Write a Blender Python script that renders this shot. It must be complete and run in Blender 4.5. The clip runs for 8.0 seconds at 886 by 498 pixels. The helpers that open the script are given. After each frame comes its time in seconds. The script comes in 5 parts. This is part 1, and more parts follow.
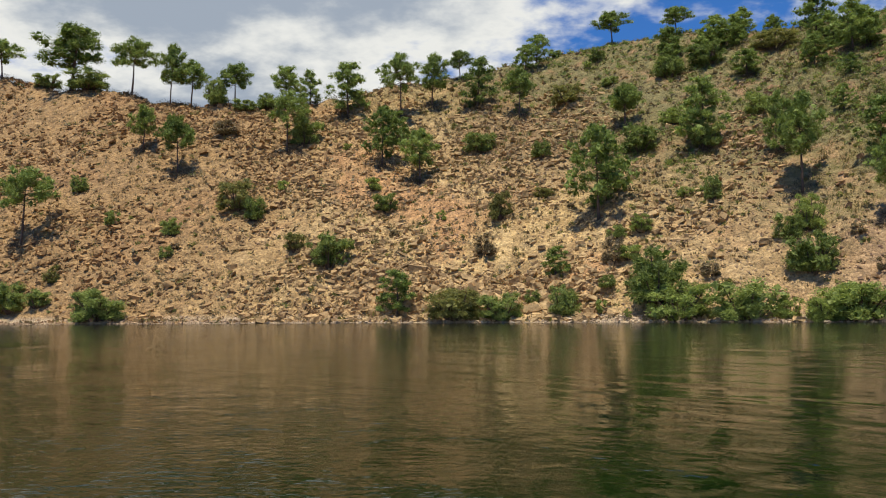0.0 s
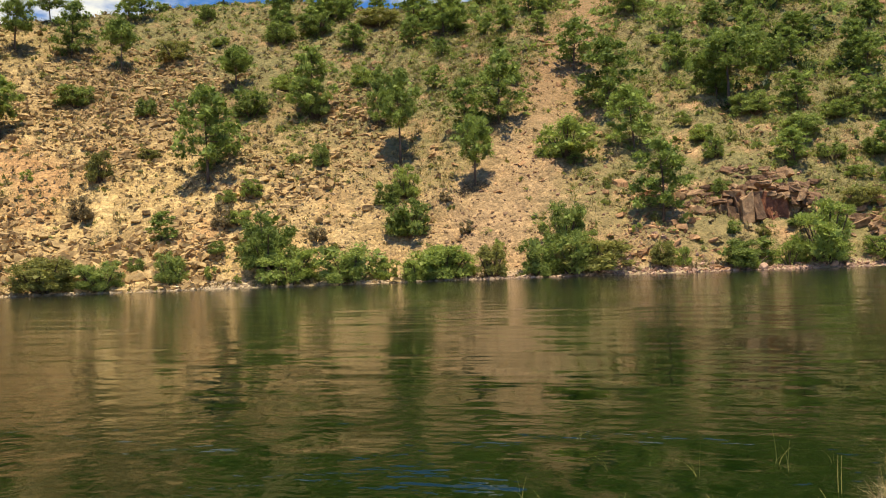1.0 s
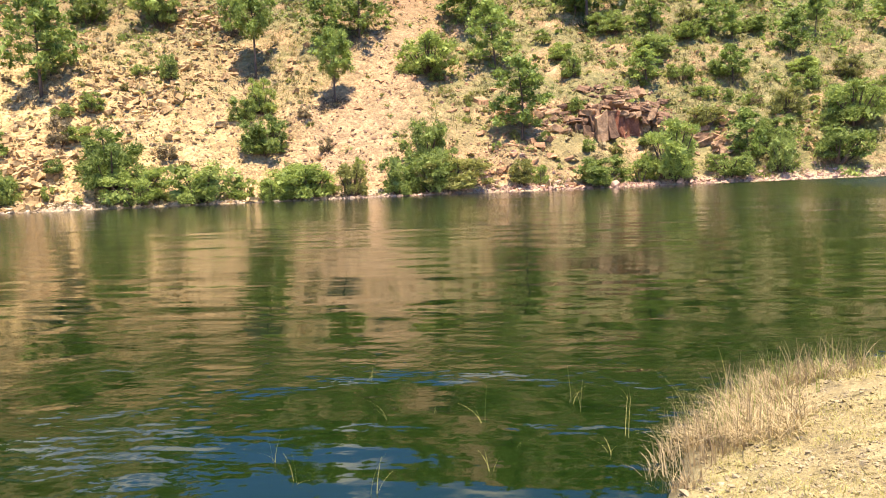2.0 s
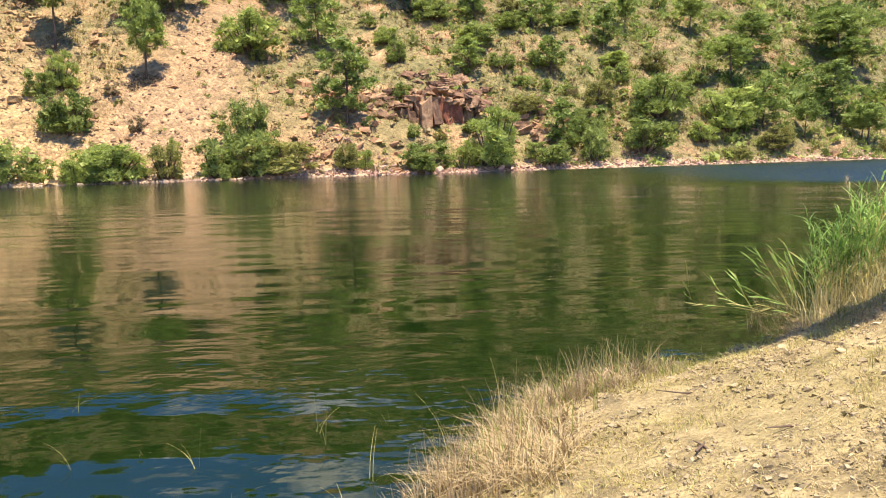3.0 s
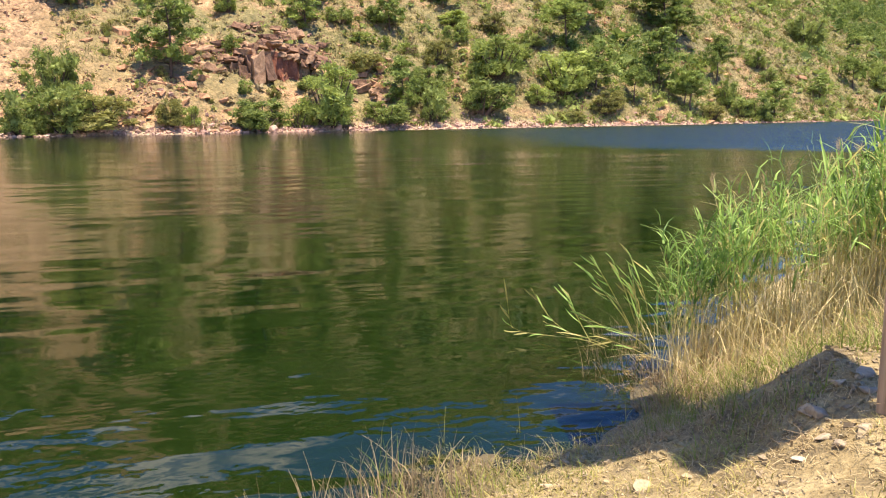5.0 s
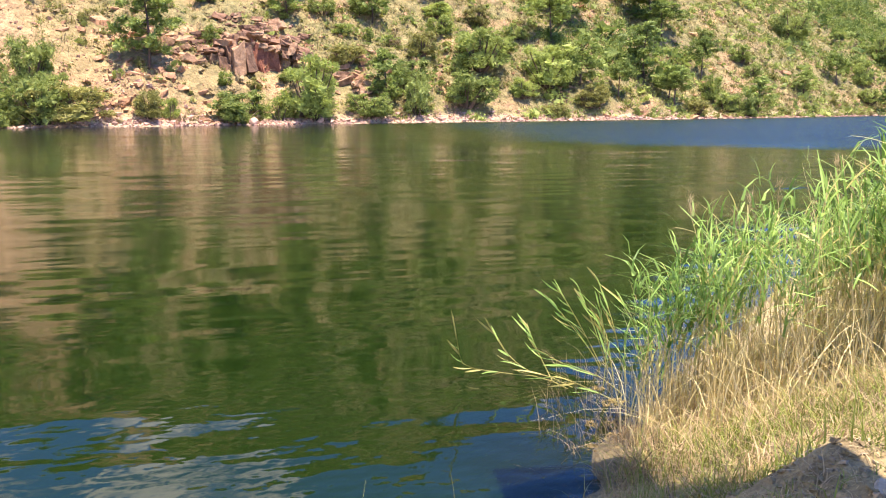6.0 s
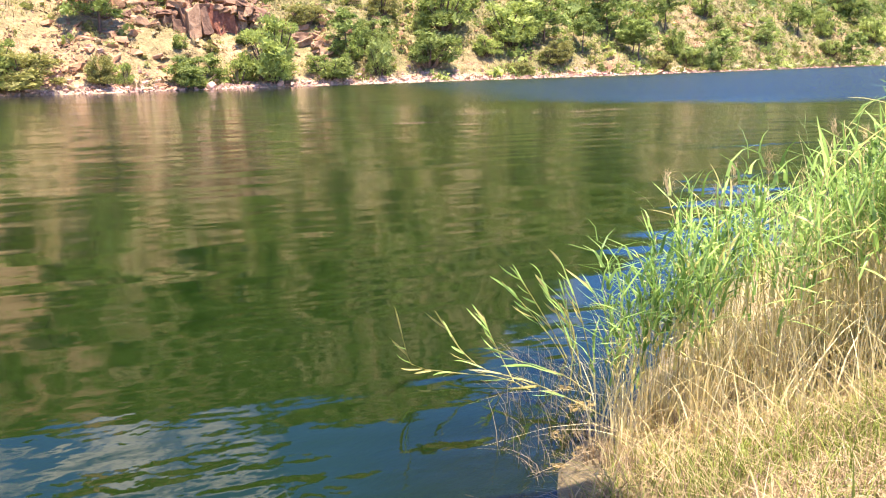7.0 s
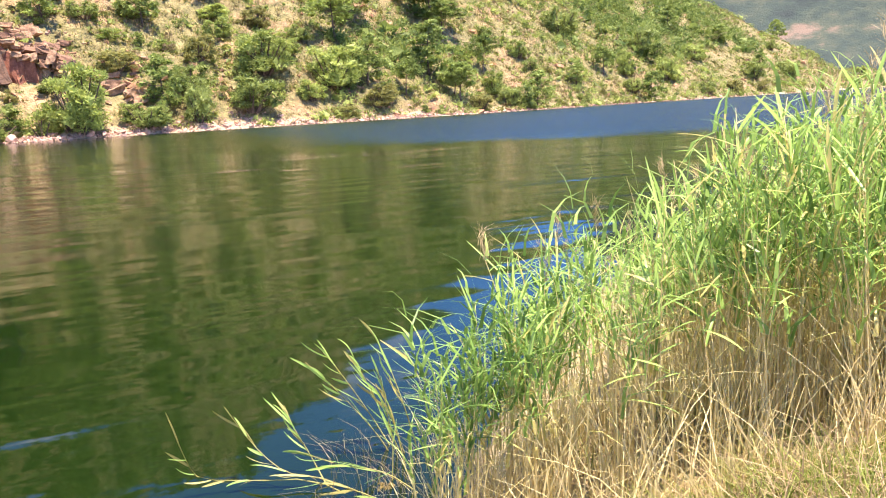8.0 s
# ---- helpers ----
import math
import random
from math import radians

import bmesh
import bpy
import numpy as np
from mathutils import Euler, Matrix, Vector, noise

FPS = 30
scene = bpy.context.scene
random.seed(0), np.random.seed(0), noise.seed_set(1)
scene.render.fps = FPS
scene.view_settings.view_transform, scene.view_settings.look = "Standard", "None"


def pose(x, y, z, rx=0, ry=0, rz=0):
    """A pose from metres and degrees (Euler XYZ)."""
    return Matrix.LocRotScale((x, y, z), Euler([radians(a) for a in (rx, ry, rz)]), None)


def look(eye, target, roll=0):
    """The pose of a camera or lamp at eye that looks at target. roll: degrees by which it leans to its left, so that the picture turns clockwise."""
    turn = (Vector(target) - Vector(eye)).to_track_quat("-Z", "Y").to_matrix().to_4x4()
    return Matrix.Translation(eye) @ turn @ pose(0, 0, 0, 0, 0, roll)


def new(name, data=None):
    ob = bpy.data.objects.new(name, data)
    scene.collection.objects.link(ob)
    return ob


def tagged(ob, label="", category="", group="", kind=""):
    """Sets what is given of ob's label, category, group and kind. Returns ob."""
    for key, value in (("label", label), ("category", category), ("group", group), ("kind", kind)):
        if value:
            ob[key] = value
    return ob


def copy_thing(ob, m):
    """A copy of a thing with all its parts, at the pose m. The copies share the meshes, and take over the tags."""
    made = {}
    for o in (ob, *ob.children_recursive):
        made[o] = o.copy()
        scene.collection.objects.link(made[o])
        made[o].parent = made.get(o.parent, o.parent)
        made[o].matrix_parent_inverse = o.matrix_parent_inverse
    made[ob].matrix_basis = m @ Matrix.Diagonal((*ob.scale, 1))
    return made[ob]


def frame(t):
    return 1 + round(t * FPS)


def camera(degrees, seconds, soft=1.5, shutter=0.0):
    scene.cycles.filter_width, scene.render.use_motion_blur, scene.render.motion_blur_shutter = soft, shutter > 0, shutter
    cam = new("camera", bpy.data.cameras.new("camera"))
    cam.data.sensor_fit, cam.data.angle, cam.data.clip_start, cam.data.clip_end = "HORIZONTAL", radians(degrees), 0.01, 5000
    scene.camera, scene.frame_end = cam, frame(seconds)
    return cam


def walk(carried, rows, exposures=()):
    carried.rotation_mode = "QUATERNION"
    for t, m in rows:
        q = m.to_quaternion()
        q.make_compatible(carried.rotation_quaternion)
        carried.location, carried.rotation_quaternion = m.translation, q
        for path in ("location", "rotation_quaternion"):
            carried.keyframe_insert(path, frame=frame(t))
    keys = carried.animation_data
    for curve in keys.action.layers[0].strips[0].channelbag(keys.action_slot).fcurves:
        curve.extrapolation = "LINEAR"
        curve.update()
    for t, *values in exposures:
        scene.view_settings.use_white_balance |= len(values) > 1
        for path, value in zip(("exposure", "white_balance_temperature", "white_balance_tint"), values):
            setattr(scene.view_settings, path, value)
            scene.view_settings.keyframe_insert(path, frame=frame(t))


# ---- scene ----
cam = camera(57.4, 8.0, 1.1)
PATH = [
    (0, (-1.638, -1.237, 1.849), (-1.784, 0.753, 1.998), -0.5),
    (0.2, (-1.43, -1.159, 1.849), (-1.383, 0.834, 1.998), -1.18),
    (0.5, (-1.116, -1.046, 1.849), (-0.814, 0.926, 1.987), -1.8),
    (0.8, (-0.797, -0.942, 1.849), (-0.213, 0.969, 1.937), -1.88),
    (1, (-0.583, -0.875, 1.849), (0.178, 0.974, 1.892), -2.1),
    (1.2, (-0.359, -0.784, 1.849), (0.522, 1.012, 1.842), -2.5),
    (2.3, (0.959, -0.123, 1.845), (2.086, 1.514, 1.623), -1.8),
    (2.5, (1.187, -0.024, 1.843), (2.413, 1.536, 1.593), -1.5),
    (2.8, (1.579, 0.155, 1.809), (2.934, 1.606, 1.567), -1.81),
    (3, (1.839, 0.276, 1.791), (3.207, 1.718, 1.57), -1.6),
    (3.2, (2.083, 0.4, 1.794), (3.472, 1.821, 1.568), -1.02),
    (3.5, (2.448, 0.587, 1.801), (3.905, 1.936, 1.564), -0.6),
    (3.8, (2.817, 0.776, 1.806), (4.333, 2.052, 1.533), -1.04),
    (4, (3.063, 0.905, 1.81), (4.573, 2.182, 1.51), -1.4),
    (4.3, (3.41, 1.145, 1.842), (4.889, 2.446, 1.498), -1.1),
    (4.5, (3.64, 1.305, 1.868), (5.137, 2.584, 1.517), -0.7),
    (4.8, (4.01, 1.422, 1.912), (5.576, 2.621, 1.575), -0.19),
    (5, (4.262, 1.476, 1.942), (5.868, 2.621, 1.614), -0.6),
    (5.2, (4.509, 1.542, 2.001), (6.134, 2.667, 1.693), -0.2),
    (6.3, (5.408, 1.809, 2.04), (7.028, 2.916, 1.653), -0.4),
    (6.5, (5.555, 1.871, 2.048), (7.17, 2.972, 1.629), -0.6),
    (6.8, (5.782, 1.969, 2.056), (7.406, 3.048, 1.612), -0.82),
    (7, (5.938, 2.027, 2.059), (7.589, 3.067, 1.617), -1.4),
    (7.2, (6.113, 2.056, 2.053), (7.795, 3.043, 1.609), -2.39),
    (7.5, (6.373, 2.1, 2.044), (8.114, 2.991, 1.628), -3.4),
    (7.7, (6.537, 2.142, 2.042), (8.319, 2.961, 1.649), -3.53),
    (8, (6.778, 2.211, 2.041), (8.623, 2.898, 1.685), -2.8),
]
EXPOSURES = [(0, 0.06, 6900, 6), (0.6, 0.14, 7300, 4), (1.0, 0.47, 8200, 2), (1.2, 0.8, 7900, 5), (2.5, 1.44, 7300, 12), (3.0, 1.19, 7300, 12), (3.5, 1.29, 7250, 16), (4.0, 1.00, 7350, 13), (4.5, 1.30, 6900, 13), (4.8, 1.44, 7150, 15), (5.0, 1.2, 7250, 17), (5.2, 1.2, 7250, 17), (6.3, 1.85, 6900, 22), (6.5, 1.95, 6900, 22), (8.0, 1.79, 7000, 21)]
walk(cam, [(t, look(eye, target, roll)) for t, eye, target, roll in PATH], EXPOSURES)


# ---- light ----
SUN_BEARING, SUN_HEIGHT = 193.0, 75.0
world = bpy.data.worlds.new("sky")
scene.world = world
world.use_nodes = True


def sky_nodes():
    nt = world.node_tree
    nt.nodes.clear()
    node = nt.nodes.new
    out, back = node("ShaderNodeOutputWorld"), node("ShaderNodeBackground")
    sky = node("ShaderNodeTexSky")
    sky.sky_type, sky.sun_disc = "NISHITA", False
    sky.sun_elevation, sky.sun_rotation = radians(SUN_HEIGHT), radians(SUN_BEARING)
    sky.dust_density, sky.ozone_density = 0.6, 2.0
    back.inputs[1].default_value = 0.053
    coord, split = node("ShaderNodeTexCoord"), node("ShaderNodeSeparateXYZ")
    nt.links.new(coord.outputs["Generated"], split.inputs[0])
    lift = node("ShaderNodeMath")
    lift.operation = "ADD"
    lift.inputs[1].default_value = 0.22
    nt.links.new(split.outputs[2], lift.inputs[0])
    flat = node("ShaderNodeVectorMath")
    flat.operation = "DIVIDE"
    comb = node("ShaderNodeCombineXYZ")
    for k in range(3):
        nt.links.new(lift.outputs[0], comb.inputs[k])
    nt.links.new(coord.outputs["Generated"], flat.inputs[0])
    nt.links.new(comb.outputs[0], flat.inputs[1])
    shift = node("ShaderNodeVectorMath")
    shift.operation = "ADD"
    shift.inputs[1].default_value = (3.55, 0.62, 0.0)
    nt.links.new(flat.outputs[0], shift.inputs[0])
    # cumulus cover, and the grey undersides of the thicker parts
    big = node("ShaderNodeTexNoise")
    big.inputs["Scale"].default_value, big.inputs["Detail"].default_value, big.inputs["Roughness"].default_value = 1.15, 9.0, 0.56
    nt.links.new(shift.outputs[0], big.inputs["Vector"])
    cover = node("ShaderNodeMapRange")
    cover.interpolation_type = "SMOOTHSTEP"
    cover.inputs["From Min"].default_value, cover.inputs["From Max"].default_value = 0.505, 0.575
    # the clouds bank up over the bare hill
    bank = node("ShaderNodeVectorMath")
    bank.operation = "DOT_PRODUCT"
    bank.inputs[1].default_value = (-0.34, 0.90, 0.27)
    nt.links.new(coord.outputs["Generated"], bank.inputs[0])
    more, total = node("ShaderNodeMath"), node("ShaderNodeMath")
    more.operation, total.operation = "MULTIPLY_ADD", "ADD"
    more.inputs[1].default_value, more.inputs[2].default_value = 0.28, -0.215
    nt.links.new(bank.outputs["Value"], more.inputs[0])
    gather = more.outputs[0]
    # further veils; the last, out of view, is added to lighten ruffled water
    for towards, edge, gain in (((0.55, 0.73, 0.40), 0.955, 0.140), ((-0.50, 0.82, 0.27), 0.95, 0.15), ((0.894, 0.29, 0.342), 0.93, 0.10)):
        side, veil, both = node("ShaderNodeVectorMath"), node("ShaderNodeMapRange"), node("ShaderNodeMath")
        side.operation, both.operation = "DOT_PRODUCT", "ADD"
        side.inputs[1].default_value = towards
        veil.inputs["From Min"].default_value, veil.inputs["From Max"].default_value = edge, 1.0
        veil.inputs["To Max"].default_value = gain
        nt.links.new(coord.outputs["Generated"], side.inputs[0])
        nt.links.new(side.outputs["Value"], veil.inputs[0])
        nt.links.new(gather, both.inputs[0])
        nt.links.new(veil.outputs[0], both.inputs[1])
        gather = both.outputs[0]
    nt.links.new(gather, total.inputs[0])
    nt.links.new(big.outputs[0], total.inputs[1])
    nt.links.new(total.outputs[0], cover.inputs[0])
    shade = node("ShaderNodeMapRange")
    shade.interpolation_type = "SMOOTHSTEP"
    shade.inputs["From Min"].default_value, shade.inputs["From Max"].default_value = 0.565, 0.66
    nt.links.new(total.outputs[0], shade.inputs[0])
    tone = node("ShaderNodeMix")
    tone.data_type = "RGBA"
    tone.inputs[6].default_value, tone.inputs[7].default_value = (15.0, 15.2, 15.6, 1), (6.2, 7.3, 9.4, 1)
    nt.links.new(shade.outputs[0], tone.inputs[0])
    deep = node("ShaderNodeMix")
    deep.data_type, deep.blend_type = "RGBA", "MULTIPLY"
    deep.inputs[0].default_value = 1.0
    deep.inputs[7].default_value = (0.54, 1.26, 2.38, 1)
    nt.links.new(sky.outputs[0], deep.inputs[6])
    mix = node("ShaderNodeMix")
    mix.data_type = "RGBA"
    nt.links.new(cover.outputs[0], mix.inputs[0])
    nt.links.new(deep.outputs[2], mix.inputs[6])
    nt.links.new(tone.outputs[2], mix.inputs[7])
    nt.links.new(mix.outputs[2], back.inputs[0])
    nt.links.new(back.outputs[0], out.inputs[0])


sky_nodes()
sun = new("sun", bpy.data.lights.new("sun", "SUN"))
sun.data.energy, sun.data.angle, sun.data.color = 5.0, radians(0.55), (1.0, 0.93, 0.80)
toward = Vector((math.sin(radians(SUN_BEARING)) * math.cos(radians(SUN_HEIGHT)), math.cos(radians(SUN_BEARING)) * math.cos(radians(SUN_HEIGHT)), math.sin(radians(SUN_HEIGHT))))
sun.matrix_world = look(toward * 50, (0, 0, 0))


# ---- materials ----
def material(name):
    m = bpy.data.materials.new(name)
    m.use_nodes = True
    nt = m.node_tree
    return m, nt, nt.nodes["Principled BSDF"]


def noise_node(nt, scale, detail=4.0, rough=0.55, stretch=None, offset=(0, 0, 0)):
    geo = nt.nodes.new("ShaderNodeNewGeometry")
    mapping = nt.nodes.new("ShaderNodeMapping")
    mapping.inputs["Scale"].default_value = stretch or (1, 1, 1)
    mapping.inputs["Location"].default_value = offset
    tex = nt.nodes.new("ShaderNodeTexNoise")
    tex.inputs["Scale"].default_value, tex.inputs["Detail"].default_value, tex.inputs["Roughness"].default_value = scale, detail, rough
    nt.links.new(geo.outputs["Position"], mapping.inputs[0])
    nt.links.new(mapping.outputs[0], tex.inputs["Vector"])
    return tex


def ramp(nt, source, stops):
    r = nt.nodes.new("ShaderNodeValToRGB")
    while len(r.color_ramp.elements) < len(stops):
        r.color_ramp.elements.new(0.5)
    for e, (p, c) in zip(r.color_ramp.elements, stops):
        e.position, e.color = p, (*c, 1)
    nt.links.new(source, r.inputs[0])
    return r.outputs[0]


def span(nt, source, lo, hi, a=0.0, b=1.0):
    m = nt.nodes.new("ShaderNodeMapRange")
    m.interpolation_type = "SMOOTHSTEP"
    for k, v in (("From Min", lo), ("From Max", hi), ("To Min", a), ("To Max", b)):
        m.inputs[k].default_value = v
    nt.links.new(source, m.inputs[0])
    return m.outputs[0]


def blend(nt, fac, a, b, how="MIX"):
    m = nt.nodes.new("ShaderNodeMix")
    m.data_type, m.blend_type = "RGBA", how
    for slot, v in ((0, fac), (6, a), (7, b)):
        if isinstance(v, (int, float)):
            m.inputs[slot].default_value = v
        elif isinstance(v, tuple):
            m.inputs[slot].default_value = (*v, 1)
        else:
            nt.links.new(v, m.inputs[slot])
    return m.outputs[2]


def arith(nt, how, a, b):
    m = nt.nodes.new("ShaderNodeMath")
    m.operation = how
    for k, v in enumerate((a, b)):
        if isinstance(v, (int, float)):
            m.inputs[k].default_value = v
        else:
            nt.links.new(v, m.inputs[k])
    return m.outputs[0]


def bump(nt, height, distance, strength=1.0, base=None):
    b = nt.nodes.new("ShaderNodeBump")
    b.inputs["Distance"].default_value, b.inputs["Strength"].default_value = distance, strength
    nt.links.new(height, b.inputs["Height"])
    if base is not None:
        nt.links.new(base, b.inputs["Normal"])
    return b.outputs[0]


def position_xyz(nt):
    geo, split = nt.nodes.new("ShaderNodeNewGeometry"), nt.nodes.new("ShaderNodeSeparateXYZ")
    nt.links.new(geo.outputs["Position"], split.inputs[0])
    return split.outputs


def cell_node(nt, scale, feature="F1", offset=(0, 0, 0)):
    """Broken angular cells in world space."""
    geo, mapping, tex = nt.nodes.new("ShaderNodeNewGeometry"), nt.nodes.new("ShaderNodeMapping"), nt.nodes.new("ShaderNodeTexVoronoi")
    mapping.inputs["Location"].default_value = offset
    tex.feature = feature
    tex.inputs["Scale"].default_value = scale
    nt.links.new(geo.outputs["Position"], mapping.inputs[0])
    nt.links.new(mapping.outputs[0], tex.inputs["Vector"])
    return tex


def hillside_material():
    """Dry tan scree and earth, redder in places, with a thin straw and green growth farther along the valley."""
    m, nt, bsdf = material("dry_hillside_earth")
    mid, fine = noise_node(nt, 0.33, 6, 0.65), noise_node(nt, 2.6, 5, 0.7)
    earth = ramp(nt, mid.outputs[0], [(0.30, (0.25, 0.165, 0.076)), (0.44, (0.38, 0.262, 0.122)), (0.58, (0.46, 0.33, 0.160)), (0.74, (0.56, 0.42, 0.23))])
    red = span(nt, noise_node(nt, 0.055, 3, 0.5, None, (40, 7, 3)).outputs[0], 0.52, 0.68, 0, 0.6)
    earth = blend(nt, red, earth, (0.40, 0.20, 0.095))
    px, py, pz = position_xyz(nt)
    earth = blend(nt, span(nt, px, 4, 66, 0, 0.7), earth, (0.385, 0.236, 0.146))
    earth = blend(nt, span(nt, px, 84, 120, 0, 0.8), earth, (0.25, 0.168, 0.096))
    earth = blend(nt, span(nt, px, -75, -8, 0.75, 0), earth, (0.25, 0.152, 0.070))
    # a bare slide of pale gravel runs up and along the slope
    run = arith(nt, "SUBTRACT", arith(nt, "SUBTRACT", px, arith(nt, "MULTIPLY", pz, 0.97)), 42.0)
    slid = span(nt, arith(nt, "ABSOLUTE", run, 0.0), 3.0, 10.0, 0.75, 0.0)
    earth = blend(nt, slid, earth, (0.32, 0.212, 0.126))
    # rubble: stones of two sizes, each with a tone of its own
    coarse, rubble = cell_node(nt, 0.85), cell_node(nt, 2.3, "F1", (7, 3, 1))
    for cell, low, high in ((coarse, 0.76, 1.34), (rubble, 0.72, 1.40)):
        tone = nt.nodes.new("ShaderNodeSeparateColor")
        nt.links.new(cell.outputs["Color"], tone.inputs[0])
        earth = blend(nt, 0.8, earth, ramp(nt, tone.outputs[0], [(0.0, (low, low * 0.96, low * 0.92)), (1.0, (high, high * 0.98, high * 0.95))]), "MULTIPLY")
    earth = blend(nt, arith(nt, "MULTIPLY", span(nt, pz, 20, 36, 0, 0.75), span(nt, px, -25, 5)), earth, (0.30, 0.165, 0.088))
    grit = ramp(nt, fine.outputs[0], [(0.34, (0.58, 0.57, 0.56)), (0.50, (0.96, 0.95, 0.94)), (0.66, (1.25, 1.22, 1.16))])
    earth = blend(nt, 0.85, earth, grit, "MULTIPLY")
    growth = span(nt, arith(nt, "ADD", arith(nt, "MULTIPLY", px, 0.011), arith(nt, "MULTIPLY", pz, 0.018)), 0.25, 1.15, 0.0, 0.95)
    patch = span(nt, noise_node(nt, 0.16, 5, 0.62, None, (3, 50, 9)).outputs[0], 0.29, 0.52)
    grass = ramp(nt, noise_node(nt, 0.9, 5, 0.7).outputs[0], [(0.30, (0.065, 0.072, 0.024)), (0.5, (0.165, 0.145, 0.055)), (0.70, (0.30, 0.245, 0.105))])
    colour = blend(nt, arith(nt, "MULTIPLY", arith(nt, "MULTIPLY", growth, patch), arith(nt, "SUBTRACT", 1.0, slid)), earth, grass)
    far = span(nt, px, 300, 420, 0.0, 0.98)
    # the blue in these greens stands in for haze over the far ridge
    hazed_woods = ramp(nt, noise_node(nt, 0.022, 7, 0.66).outputs[0], [(0.36, (0.008, 0.018, 0.019)), (0.48, (0.020, 0.038, 0.030)), (0.56, (0.045, 0.058, 0.038)), (0.64, (0.15, 0.105, 0.076))])
    colour = blend(nt, far, colour, hazed_woods)
    # pale washed stones along the waterline
    low = span(nt, pz, 0.4, 1.5, 0.8, 0.0)
    colour = blend(nt, low, colour, ramp(nt, fine.outputs[0], [(0.35, (0.30, 0.22, 0.14)), (0.62, (0.56, 0.43, 0.29))]))
    nt.links.new(colour, bsdf.inputs["Base Color"])
    bsdf.inputs["Roughness"].default_value = 0.95
    n = bump(nt, mid.outputs[0], 1.1, 0.7)
    n = bump(nt, arith(nt, "SUBTRACT", 1.0, coarse.outputs["Distance"]), 0.55, 0.55, n)
    n = bump(nt, arith(nt, "SUBTRACT", 1.0, rubble.outputs["Distance"]), 0.22, 0.6, n)
    nt.links.new(bump(nt, fine.outputs[0], 0.26, 0.9, n), bsdf.inputs["Normal"])
    return m


def bank_material():
    m, nt, bsdf = material("pale_dry_bank_earth")
    wide, mid, fine = noise_node(nt, 0.55, 4), noise_node(nt, 4.0, 6, 0.6), noise_node(nt, 42, 5, 0.7)
    colour = ramp(nt, mid.outputs[0], [(0.32, (0.155, 0.117, 0.057)), (0.5, (0.275, 0.210, 0.098)), (0.68, (0.41, 0.330, 0.168))])
    colour = blend(nt, span(nt, wide.outputs[0], 0.42, 0.62, 0, 0.6), colour, (0.29, 0.235, 0.10))
    colour = blend(nt, 0.7, colour, ramp(nt, fine.outputs[0], [(0.35, (0.62, 0.60, 0.57)), (0.62, (1.2, 1.2, 1.2))]), "MULTIPLY")
    x, y, z = position_xyz(nt)
    # wet mud at and under the waterline
    colour = blend(nt, span(nt, z, -0.02, 0.09, 1, 0), colour, (0.085, 0.066, 0.030))
    nt.links.new(colour, bsdf.inputs["Base Color"])
    nt.links.new(span(nt, z, -0.02, 0.09, 0.35, 0.95), bsdf.inputs["Roughness"])
    n = bump(nt, mid.outputs[0], 0.09, 0.9)
    n = bump(nt, noise_node(nt, 14, 4, 0.6).outputs[0], 0.035, 0.9, n)
    nt.links.new(bump(nt, fine.outputs[0], 0.014, 0.9, n), bsdf.inputs["Normal"])
    return m


def wave_node(nt, scale, detail, long, offset=(0, 0, 0)):
    """Waves whose crests run across the valley's north-east reach."""
    tex = noise_node(nt, scale, detail, 0.5, (long, 1, 1), offset)
    mapping = tex.inputs["Vector"].links[0].from_node
    mapping.vector_type = "TEXTURE"
    mapping.inputs["Rotation"].default_value = (0, 0, radians(-42))
    return tex


